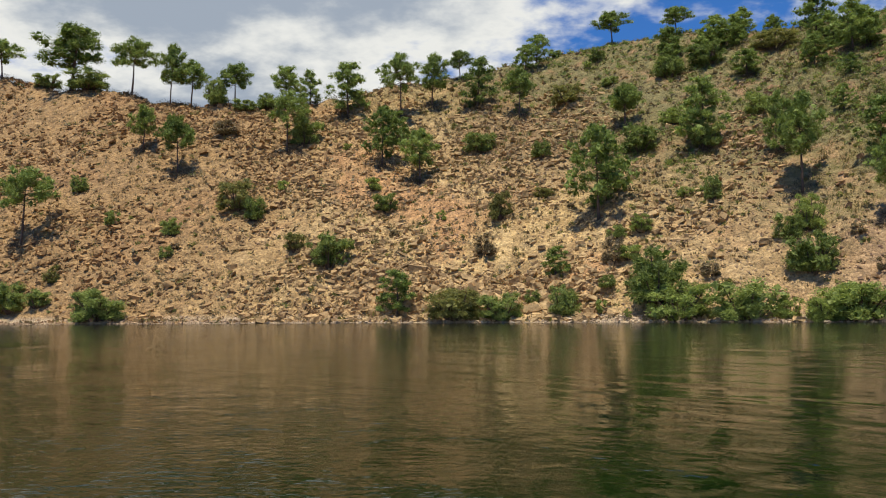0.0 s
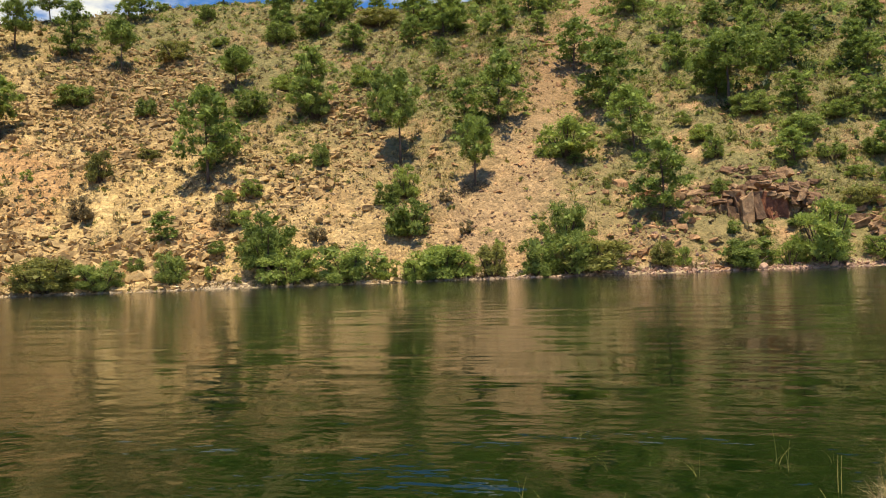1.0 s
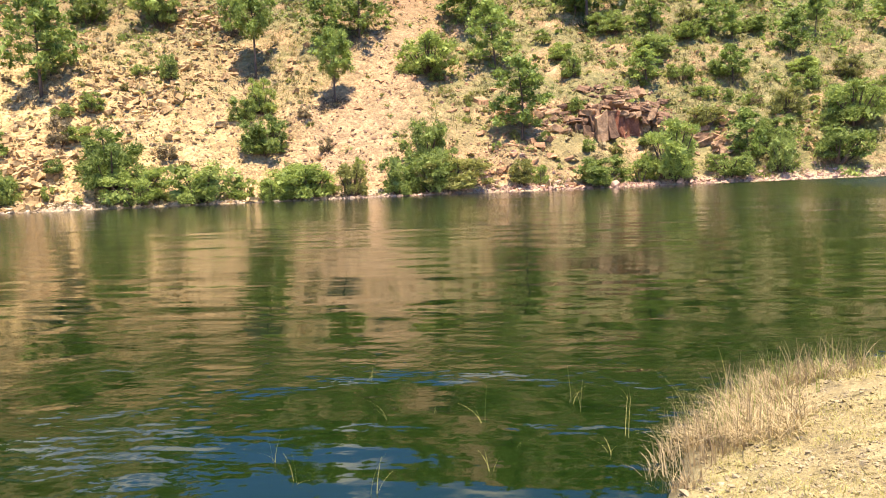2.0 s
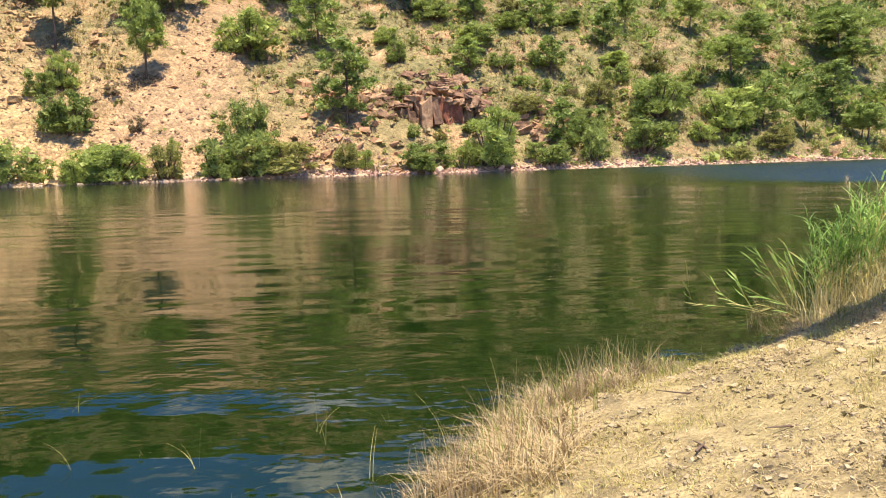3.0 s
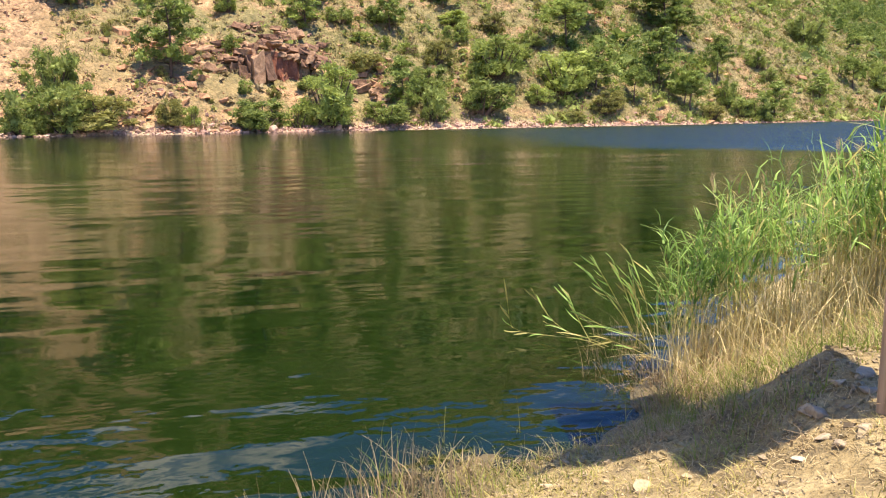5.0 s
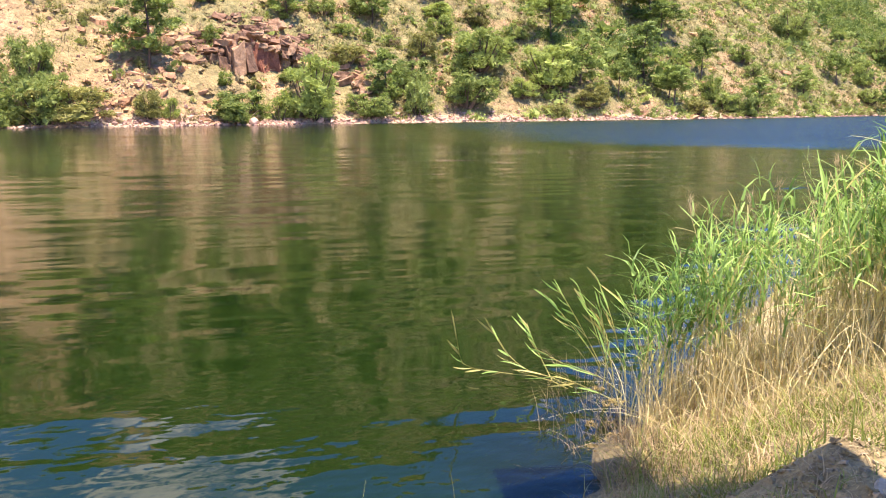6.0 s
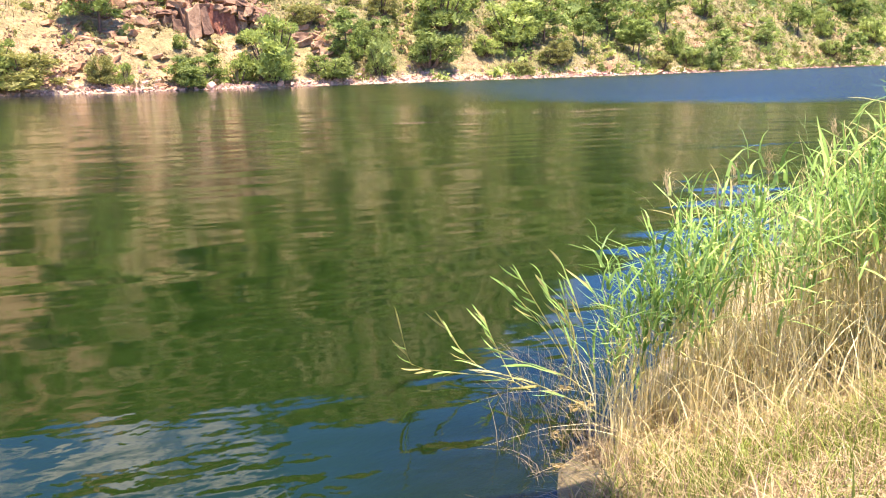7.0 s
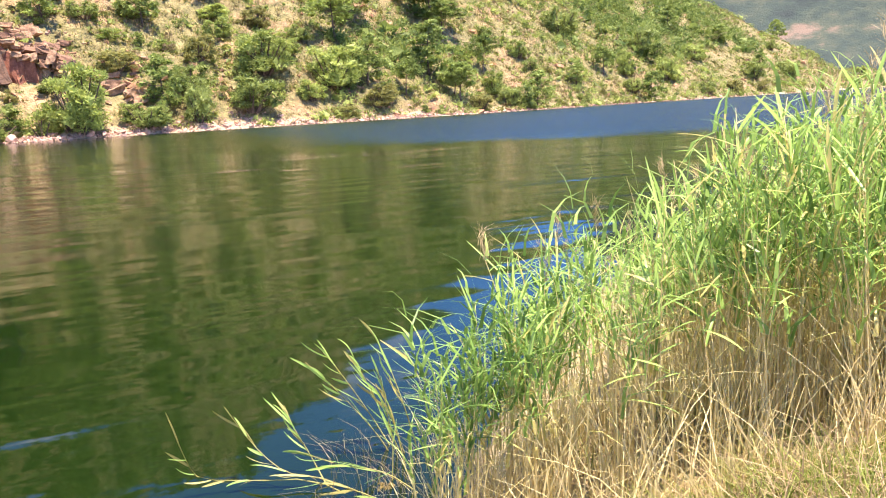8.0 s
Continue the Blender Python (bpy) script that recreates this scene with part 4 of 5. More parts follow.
# ---- loose growth on the hillside ----
def scrub(name, n, seed, mat, label, chance, size, leaves, leaf):
    """Low growth that nobody could count: small clumps over the slope."""
    rng = np.random.default_rng(seed)
    x, y, z = hill_points(n, rng)
    keep = rng.random(n) < chance(x, y, z) * (1 - 0.9 * slide(x, z))
    p = np.stack([x, y, z], -1)[keep]
    s = size * (0.5 + rng.random(len(p)))
    out = shell(len(p) * leaves, rng, 0.3).reshape(len(p), leaves, 3) * s[:, None, None] * np.array((1, 1, 0.6))
    c = p[:, None] + out + np.array((0, 0, 0.25)) * s[:, None, None]
    v, f = sprays(c.reshape(-1, 3), out.reshape(-1, 3), leaf, leaf * 0.4, rng)
    q = p + np.array((0, 0, 0.15)) * s[:, None]
    core = np.repeat(q, 4, 0) + shell(4 * len(q), rng, 0.1) * np.repeat(s, 4)[:, None] * np.array((0.5, 0.5, 0.35))
    v2, f2 = leaf_cloud(core, 0.38 * np.repeat(s, 4), rng, 0.7, 0.2)
    v, f = np.concatenate([v, v2]), np.concatenate([f, f2 + len(v)])
    tagged(new(name, mesh_of(name, v, f, mat)), label, "scrub", kind="stuff")


scrub("green_scrub", 12000, 81, LIGHT, "low green scrub over the hillside", lambda x, y, z: greenness(x, y, z) * 0.5, 1.0, 56, 0.26)
scrub("dark_scrub", 11000, 82, DARK, "low dark green scrub over the hillside", lambda x, y, z: greenness(x, y, z) * 0.5, 1.0, 56, 0.26)
scrub("olive_scrub", 13000, 83, OLIVE, "low olive scrub over the hillside", lambda x, y, z: 0.14 + 0.25 * np.clip((z - 8) / 20, 0, 1) * (x > -20) + greenness(x, y, z) * 0.6, 0.85, 36, 0.24)


scrub("dry_brush", 16000, 89, DRY, "wispy grey-brown dry brush over the hillside", lambda x, y, z: 0.12 + 0.12 * (x < 30) + 0.45 * np.clip((z - 20) / 12, 0, 1) * (x > -22) + 0.5 * np.clip(fbm(x / 12, y / 12, 90, 2), 0, 1), 0.85, 34, 0.20)
scrub("far_wood", 15000, 85, PINE, "dense green wood over the far end of the hillside", lambda x, y, z: 0.9 * (bearing_and_height(x, y, z)[0] > 63) * np.clip((bearing_and_height(x, y, z)[1] - 1.6) / 3, 0, 1) * (0.45 + 0.8 * fbm(x / 25, y / 25, 87, 2)), 2.6, 120, 0.5)


def wooded(x, y, z):
    """Where pines close up: high on the slope, and lower down farther along the valley."""
    az, el = bearing_and_height(x, y, z)
    return 0.85 * (az > 20) * np.clip((el - np.interp(az, (20, 36, 46, 60), (15.0, 12.0, 7.0, 5.5))) / 4, 0, 1) * np.clip(0.65 + 0.8 * fbm(x / 18, y / 18, 93, 2), 0, 1)


scrub("upper_wood", 8500, 92, PINE, "dense pine wood over the top of the hillside", wooded, 2.0, 110, 0.40)
# wood added high out of direct view, so the river mirrors darker slopes
scrub("dark_wood", 4500, 97, PINE_SHADED, "added pine wood, mostly out of view, darkening the river's reflection", lambda x, y, z: 1.0 * (bearing_and_height(x, y, z)[0] > 42) * (bearing_and_height(x, y, z)[0] < 66) * np.clip((bearing_and_height(x, y, z)[1] - 9.5) / 2, 0, 1), 2.4, 90, 0.42)
scrub("far_light_wood", 3000, 86, LIGHT, "light green bushes over the far end of the hillside", lambda x, y, z: 0.8 * (bearing_and_height(x, y, z)[0] > 50) * (0.4 + 0.8 * fbm(x / 20, y / 20, 88, 2)), 1.7, 80, 0.40)


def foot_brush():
    """Leafless brush at the pines' feet, its blackish colour also painting their shade."""
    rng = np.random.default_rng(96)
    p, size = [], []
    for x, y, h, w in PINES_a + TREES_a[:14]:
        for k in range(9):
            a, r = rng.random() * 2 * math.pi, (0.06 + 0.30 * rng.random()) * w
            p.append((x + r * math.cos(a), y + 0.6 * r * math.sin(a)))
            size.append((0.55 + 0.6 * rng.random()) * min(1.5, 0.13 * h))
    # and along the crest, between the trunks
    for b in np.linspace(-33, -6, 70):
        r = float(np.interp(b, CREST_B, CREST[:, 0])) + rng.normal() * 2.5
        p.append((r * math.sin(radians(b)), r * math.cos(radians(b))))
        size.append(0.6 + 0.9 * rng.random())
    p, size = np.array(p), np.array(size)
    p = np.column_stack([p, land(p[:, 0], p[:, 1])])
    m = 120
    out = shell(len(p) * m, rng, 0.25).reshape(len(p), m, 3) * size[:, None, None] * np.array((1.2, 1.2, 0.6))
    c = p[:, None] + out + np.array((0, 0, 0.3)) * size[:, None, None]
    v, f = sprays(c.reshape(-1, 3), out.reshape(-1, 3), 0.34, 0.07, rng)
    tagged(new("dark_brush", mesh_of("dark_brush", v, f, SHADE_BRUSH)), "blackish leafless brush at the pines' feet, also standing in for shade", "scrub", kind="stuff")


foot_brush()


def blades(p, h, w, bend, rng, segs=3):
    """Thin upright blades at p, bent over by bend; each tapers to its tip."""
    n = len(p)
    turn = rng.random(n) * math.pi
    side = np.stack([np.cos(turn), np.sin(turn), np.zeros(n)], -1)
    rows = []
    for k in range(segs + 1):
        t = k / segs
        droop = 1 - 0.45 * t * np.minimum(np.linalg.norm(bend, axis=1), 1.4)[:, None]
        c = p + np.array((0, 0, 1.0)) * (h * t)[:, None] * droop + bend * (h * t * t)[:, None]
        half = (w * (1 - t) ** 0.8 * 0.5)[:, None] if k < segs else np.full((n, 1), 0.0006)
        rows += [c - side * half, c + side * half]
    v = np.stack(rows, 1)
    m = 2 * (segs + 1)
    base = m * np.arange(n)[:, None]
    faces = np.concatenate([base + np.array((2 * k, 2 * k + 1, 2 * k + 3, 2 * k + 2))[None] for k in range(segs)])
    return v.reshape(-1, 3), faces


def tussocks():
    rng = np.random.default_rng(84)
    x, y, z = hill_points(15000, rng)
    keep = rng.random(len(x)) < (0.35 + 0.6 * fbm(x / 11, y / 11, 41, 2) - 0.25 * np.clip((x - 30) / 40, 0, 1) + 0.5 * np.clip((z - 9) / 12, 0, 1)) * (1 - 0.95 * slide(x, z))
    p = np.repeat(np.stack([x, y, z], -1)[keep], 9, 0)
    p[:, :2] += rng.normal(size=(len(p), 2)) * 0.22
    v, f = blades(p, 0.4 + 0.5 * rng.random(len(p)), 0.10 + 0.05 * rng.random(len(p)), rng.normal(size=(len(p), 3)) * np.array((0.45, 0.45, 0)), rng, 2)
    tagged(new("dry_tussocks", mesh_of("dry_tussocks", v, f, HILL_GRASS)), "dry yellow grass tussocks over the hillside", "grass", kind="stuff")


def meadow():
    """Long soft straw and olive grass between the bushes of the greener slope."""
    rng = np.random.default_rng(94)
    x, y, z = hill_points(17000, rng, (18, 96))
    keep = rng.random(len(x)) < np.clip(0.15 + 0.9 * greenness(x, y, z) + 0.4 * fbm(x / 8, y / 8, 95, 2), 0, 0.9)
    keep &= (behind_shore(x, y) > 3.0) & (slide(x, z) < 0.3)
    p = np.stack([x, y, z], -1)[keep]
    for name, mat, part_of, label in (("straw_meadow", HILL_GRASS, p[::3], "long straw-coloured grass on the greener slope"), ("olive_meadow", OLIVE, p[1::2], "olive grass and herbs on the greener slope")):
        q = np.repeat(part_of, 10, 0)
        q[:, :2] += rng.normal(size=(len(q), 2)) * 0.45
        q[:, 2] = land(q[:, 0], q[:, 1])
        v, f = blades(q, 0.45 + 0.7 * rng.random(len(q)), 0.07 + 0.07 * rng.random(len(q)), rng.normal(size=(len(q), 3)) * np.array((0.6, 0.6, 0)), rng, 2)
        tagged(new(name, mesh_of(name, v, f, mat)), label, "grass", kind="stuff")


tussocks()
meadow()


# ---- stones of the hillside ----
def rocky(x, y, z):
    """Where stones lie thickest on the slope."""
    base = 0.25 + 0.48 * np.clip((25 - x) / 25, 0, 1) + 0.9 * fbm(x / 16, y / 16, 61, 3)
    ledge = np.exp(-((x - 3) / 9) ** 2 - ((z - 4) / 5) ** 2) + np.exp(-((x + 17) / 9) ** 2 - ((z - 4) / 4) ** 2) + 0.5 * np.exp(-((x - 28) / 14) ** 2 - ((z - 12) / 7) ** 2)
    crag = np.exp(-((x - 85) / 14) ** 2 - ((z - 9) / 5) ** 2)
    chute = np.exp(-((x - 53) / 10) ** 2 - ((z - 7) / 8) ** 2)
    return np.clip((base - 0.75 * greenness(x, y, z)) - 0.5 * chute - 0.25 * np.clip((x - 85) / 20, 0, 1) + 0.9 * ledge + 0.3 * crag, 0.03, 1), ledge + crag


def scree():
    rng = np.random.default_rng(91)
    x, y, z = hill_points(64000, rng, (-42, 96))
    thick, ledge = rocky(x, y, z)
    keep = rng.random(len(x)) < thick
    x, y, z, ledge = x[keep], y[keep], z[keep], ledge[keep]
    size = (0.20 + 0.85 * rng.random(len(x)) ** 2.7) * (1 + 0.6 * np.clip(ledge, 0, 1))
    v, f = stones(np.stack([x, y, z + 0.08 * size], -1), size, rng, (1.15, 0.8, 0.5))
    tagged(new("scree", mesh_of("scree", v, f, SCREE)), "loose angular tan stones over the hillside", "stones", kind="stuff")
    # blocks that lie closer on the bare slope
    x, y, z = hill_points(30000, rng, (-42, 24))
    thick, ledge = rocky(x, y, z)
    keep = rng.random(len(x)) < 0.5 * thick ** 1.6
    x, y, z = x[keep], y[keep], z[keep]
    size = 0.28 + 0.75 * rng.random(len(x)) ** 2.2
    v, f = stones(np.stack([x, y, z + 0.16 * size], -1), size, rng, (1.2, 0.85, 0.55))
    tagged(new("rubble", mesh_of("rubble", v, f, SCREE)), "broken tan rock rubble over the bare slope", "stones", kind="stuff")
    # fine gravel between the stones
    x, y, z = hill_points(36000, rng, (-42, 75))
    keep = rng.random(len(x)) < np.clip(0.55 + 0.8 * fbm(x / 9, y / 9, 63, 3) - 0.8 * greenness(x, y, z), 0, 1)
    x, y, z = x[keep], y[keep], z[keep]
    size = 0.13 + 0.24 * rng.random(len(x)) ** 2
    v, f = stones(np.stack([x, y, z + 0.12 * size], -1), size, rng, (1.1, 0.9, 0.7))
    tagged(new("gravel", mesh_of("gravel", v, f, GRAVEL)), "pale gravel over the hillside", "stones", kind="stuff")
    # a pale washed strip of stones along the waterline
    n = 8000
    az = rng.uniform(-42, 95, n)
    start = np.interp(az, np.linspace(-45, 102, 148), [shore_range(a) for a in np.linspace(-45, 102, 148)])
    r = start - 0.4 + np.abs(rng.normal(size=n)) * 1.9
    x, y = r * np.sin(np.radians(az)), r * np.cos(np.radians(az))
    size = 0.13 + 0.34 * rng.random(n) ** 3
    v, f = stones(np.stack([x, y, land(x, y) + 0.1 * size], -1), size, rng, (1.1, 0.8, 0.6))
    tagged(new("shore_stones", mesh_of("shore_stones", v, f, PALE)), "pale washed stones along the far waterline", "stones", kind="stuff")


scree()


def boulder_mesh(seed, mat, flat=(1.0, 0.8, 0.6), points=15):
    """An angular boulder about one metre across: the hull of a few knocked-about points."""
    rng = np.random.default_rng(seed)
    bm = bmesh.new()
    for p in shell(points, rng, 0.8) * np.array(flat) * 0.55:
        bm.verts.new(p)
    hull = bmesh.ops.convex_hull(bm, input=bm.verts)
    inside = {g for g in hull["geom_interior"] + hull["geom_unused"] if isinstance(g, bmesh.types.BMVert)}
    bmesh.ops.delete(bm, geom=list(inside), context="VERTS")
    bmesh.ops.bevel(bm, geom=list(bm.edges), offset=0.025, segments=1, affect="EDGES")
    me = bpy.data.meshes.new("boulder")
    bm.to_mesh(me)
    bm.free()
    me.materials.append(mat)
    return me


def boulders(name, mat, rows, seed, label, group):
    """Boulders at places of x, y and size."""
    rng = np.random.default_rng(seed)
    kinds = [boulder_mesh(seed + k, mat, (1.0, 0.6 + 0.3 * rng.random(), 0.45 + 0.35 * rng.random())) for k in range(6)]
    for n, (x, y, s) in enumerate(rows):
        ob = tagged(new(name, kinds[n % 6]), label, "boulder", group)
        ob.matrix_basis = pose(x, y, float(land(x, y)) + 0.12 * s, *rng.uniform(-25, 25, 2), rng.random() * 360) @ Matrix.Scale(s, 4)


def spread(n, seed, x0, x1, z0, z1, s0, s1):
    """n places on the far slope between two lines of height, with sizes."""
    rng = np.random.default_rng(seed)
    out = []
    while len(out) < n:
        x = rng.uniform(x0, x1)
        y = float(shore_y(x)) + rng.uniform(0.2, 30)
        if z0 < float(land(x, y)) < z1:
            out.append((x, y, s0 + (s1 - s0) * rng.random() ** 2))
    return out


boulders("boulder", SCREE, spread(34, 1, -6, 11, 0.5, 9, 0.6, 1.9), 101, "tan angular boulder wedged in a rocky ledge", "boulders of the ledges")
boulders("boulder", SCREE, spread(26, 2, -27, -8, 0.5, 9, 0.6, 1.7), 111, "tan angular boulder lying among the scree", "boulders among the scree")
boulders("boulder", SCREE, spread(40, 3, 15, 44, 5, 20, 0.5, 1.3), 121, "brown angular boulder in a broken rock band", "boulders of the rock band")
boulders("boulder", SCREE, spread(30, 4, -95, -30, 2, 26, 0.8, 2.4), 131, "tan angular boulder on the steep bare slope", "boulders of the bare slope")
boulders("boulder", PALE, spread(40, 5, -95, 120, 0.05, 0.7, 0.6, 1.6), 141, "pale washed boulder at the waterline", "boulders at the waterline")


def block_mesh(seed, mat, jitter=0.16):
    """A squarish broken block one metre across, its corners out of true and its edges chipped."""
    rng = np.random.default_rng(seed)
    bm = bmesh.new()
    bmesh.ops.create_cube(bm, size=1.0)
    bmesh.ops.subdivide_edges(bm, edges=list(bm.edges), cuts=2, use_grid_fill=True)
    shove = rng.uniform(-1, 1, (8, 3)) * jitter
    for v in bm.verts:
        w = [(0.5 + v.co.x * (1 if k & 1 else -1)) * (0.5 + v.co.y * (1 if k & 2 else -1)) * (0.5 + v.co.z * (1 if k & 4 else -1)) for k in range(8)]
        v.co += Vector(np.array(w) @ shove) + Vector(rng.normal(size=3)) * 0.035
    bmesh.ops.bevel(bm, geom=[e for e in bm.edges if e.calc_face_angle(0) > 0.7], offset=0.02, segments=1, affect="EDGES")
    me = bpy.data.meshes.new("rock_block")
    bm.to_mesh(me)
    bm.free()
    me.materials.append(mat)
    return me


def crag():
    """The red-brown outcrop: upright slabs beside a red hollow under a broken brow, with blocks about it."""
    ob = tagged(empty("rock_outcrop"), "dark red-brown outcrop of broken slabs with a hollow in the slope", "rock")
    rng = np.random.default_rng(151)
    dark, red = [block_mesh(160 + k, RED, 0.2) for k in range(4)], [block_mesh(165 + k, RED_FACE, 0.2) for k in range(4)]
    brown = [block_mesh(170 + k, RUST, 0.22) for k in range(6)]
    right, away = Vector((0.73, -0.684, 0)), Vector((0.684, 0.73, 0))
    foot = Vector((78.2, 83.0, 0))
    base = float(land(foot.x, foot.y))

    def lay(name, mesh, u, back, up, size, turn=(0, 0, 0)):
        p = foot + right * u + away * back
        part(name, mesh, ob).matrix_basis = pose(p.x, p.y, base + up, turn[0], turn[1], -43 + turn[2]) @ Matrix.Diagonal((*size, 1))

    # the slabs that stand out, the hollow's red back wall and the brow over it
    for k, (u, back, up, w, h) in enumerate(((-2.0, 1.6, 1.2, 1.7, 2.4), (-0.3, 0.8, 1.5, 1.5, 4.3), (0.95, 1.3, 2.0, 0.9, 4.4), (-3.6, 2.3, 1.7, 1.4, 2.0), (-1.2, 2.0, 2.6, 1.6, 2.4))):
        lay("rock_slab", brown[k] if k in (1, 3) else dark[k % 4], u, back, up, (w, 2.2, h * (0.75 + 0.3 * rng.random())), (rng.uniform(-12, 0), rng.uniform(-6, 6), rng.uniform(-20, 20)))
    for k, (u, up, w, h) in enumerate(((2.2, 1.9, 1.3, 4.4), (3.3, 1.7, 1.2, 3.6), (4.4, 1.9, 1.4, 3.2))):
        lay("rock_slab", red[k], u, 2.5, up, (w, 2.0, h), (rng.uniform(-6, 2), rng.uniform(-6, 6), rng.uniform(-10, 10)))
    for k in range(26):
        u = rng.uniform(-4.5, 8.5)
        up = 3.9 - 0.28 * abs(u - 1.5) + 1.6 * rng.random()
        w = 0.6 + 0.9 * rng.random()
        lay("rock_brow", brown[k % 6] if k % 3 else dark[k % 4], u, 1.9 + 0.9 * (up - 3.2) + 0.4 * rng.normal(), up, (w * 1.3, 1.6, 0.5 + 0.4 * rng.random()), (rng.uniform(-16, 8), rng.uniform(-16, 16), rng.uniform(-35, 35)))
    for k in range(12):
        lay("rock_slab", brown[k % 6] if k % 2 else dark[k % 4], rng.uniform(5.0, 9.5), rng.uniform(2.0, 3.4), rng.uniform(0.8, 3.4), (0.7 + 0.8 * rng.random(), 1.6, 0.5 + 0.8 * rng.random()), (rng.uniform(-12, 4), rng.uniform(-18, 18), rng.uniform(-30, 30)))
    for k in range(150):
        u, step = rng.uniform(-12, 18), rng.normal()
        back = 0.8 + 5.5 * rng.random() + 0.12 * abs(u) * step
        if -4.5 < u < 9 and back < 5.5:
            back += 5.0
        p = foot + right * u + away * back
        s = 0.4 + 1.0 * rng.random() ** 1.7
        mesh = dark[k % 4] if k % 3 == 0 else brown[k % 6]
        b = part("rock_block", mesh, ob)
        b.matrix_basis = pose(p.x, p.y, float(land(p.x, p.y)) + 0.18 * s, rng.uniform(-25, 15), rng.uniform(-22, 22), rng.uniform(-70, 0)) @ Matrix.Diagonal((s * 1.5, s, s * 0.65, 1))


crag()


# ---- the near bank ----
def bank_points(n, rng, x0, x1, v0, v1):
    """Random places on the near bank, v metres up from its waterline."""
    x, v = rng.uniform(x0, x1, n), rng.uniform(v0, v1, n)
    y = near_y(x) - v
    return np.stack([x, y, land(x, y)], -1)


def grass_patch(name, p, h0, h1, w, mat, seed, label, lean=(0, 0), wild=0.5, segs=3):
    rng = np.random.default_rng(seed)
    n = len(p)
    bend = rng.normal(size=(n, 3)) * np.array((wild, wild, 0)) + np.array((*lean, 0))
    v, f = blades(p - np.array((0, 0, 0.01)), h0 + (h1 - h0) * rng.random(n), w * (0.6 + 0.8 * rng.random(n)), bend, rng, segs)
    tagged(new(name, mesh_of(name, v, f, mat)), label, "grass", kind="stuff")


def clumped(n, seed, x0, x1, v0, v1, tight, cell=0.5):
    """Places gathered into tufts."""
    rng = np.random.default_rng(seed)
    p = bank_points(n, rng, x0, x1, v0, v1)
    keep = rng.random(n) < np.clip(0.5 + tight * fbm(p[:, 0] / cell, p[:, 1] / cell, seed, 2), 0, 1)
    return p[keep]


grass_patch("straw_edge", clumped(2900, 201, 4.62, 6.9, -0.05, 0.42, 3.2, 0.22), 0.05, 0.24, 0.0085, STRAW, 202, "dry straw grass along the water's edge", (-0.1, 0.2), 0.6)
grass_patch("brown_straw_edge", clumped(3400, 203, 4.62, 7.0, -0.12, 0.45, 3.0, 0.22), 0.05, 0.27, 0.009, BROWN_STRAW, 204, "weathered brown grass at the water's edge", (-0.12, 0.2), 0.75)
grass_patch("straw_heap", clumped(2200, 205, 4.7, 5.7, 0.0, 0.8, 2.2, 0.3), 0.08, 0.30, 0.007, STRAW, 206, "thick pale straw heaped at the bank's bend", (-0.1, 0.15), 0.95)
grass_patch("standing_straw", clumped(900, 241, 4.3, 7.5, -0.2, 0.45, 3.0, 0.2), 0.12, 0.42, 0.008, BROWN_STRAW, 242, "thin dead stems standing along the water's edge", (-0.05, 0.08), 0.22, 4)
grass_patch("edge_grass", clumped(700, 207, 4.75, 7.6, -0.1, 0.6, 2.8, 0.25), 0.10, 0.34, 0.007, GRASS, 208, "thin green grass blades at the water's edge", (-0.1, 0.15), 0.3)
grass_patch("sparse_edge_grass", clumped(900, 217, 6.2, 9.0, 0.0, 0.75, 2.8, 0.22), 0.04, 0.20, 0.0055, LAWN, 218, "sparse yellowing grass at the muddy edge", (-0.1, 0.2), 0.5)
# dull green grass, put where the boards' shadow falls to darken it by colour
grass_patch("shaded_grass", clumped(4200, 219, 7.4, 9.6, 0.3, 2.0, 2.0, 0.3), 0.03, 0.14, 0.006, GRASS, 220, "dull green grass deepening the shade on the shelf beside the post", (0, 0), 0.6)
grass_patch("shelf_straw", clumped(8000, 227, 7.4, 9.6, 0.15, 2.0, 1.6, 0.3), 0.03, 0.12, 0.006, BROWN_STRAW, 228, "short weathered grass on the low shelf beside the post", (0, 0), 0.8)
grass_patch("reed_foot_straw", clumped(1000, 231, 9.0, 9.9, -0.2, 0.5, 2.4, 0.2), 0.06, 0.28, 0.007, BROWN_STRAW, 232, "broken brown stalks at the foot of the reeds", (-0.15, 0.15), 0.6)
grass_patch("strand_grass", clumped(600, 235, 6.6, 9.4, -0.05, 0.6, 2.6, 0.25), 0.04, 0.15, 0.005, LAWN, 236, "yellowing grass over the muddy strand", (-0.1, 0.15), 0.6)
grass_patch("strand_straw", clumped(3600, 237, 6.4, 8.15, -0.08, 0.6, 2.4, 0.22), 0.04, 0.15, 0.005, DRY, 238, "flattened brown straw over the muddy strand", (-0.5, 0.3), 1.5)
grass_patch("muddy_stubble", clumped(900, 233, 4.0, 4.95, -0.2, 0.25, 2.0, 0.2), 0.05, 0.24, 0.008, BROWN_STRAW, 234, "broken brown stubble in the mud at the bank's bend", (0, 0.1), 0.45)
grass_patch("bank_straw", clumped(64000, 209, 2.5, 10.2, 0.15, 3.6, 2.0, 0.45), 0.010, 0.055, 0.0045, STRAW, 210, "short dry grass over the bank", (0, 0), 1.0, 2)
grass_patch("bank_grass", clumped(36000, 211, 2.5, 10.2, 0.25, 3.6, 2.4, 0.4), 0.02, 0.085, 0.0055, LAWN, 212, "short yellowing grass over the bank", (0, 0), 0.7, 2)
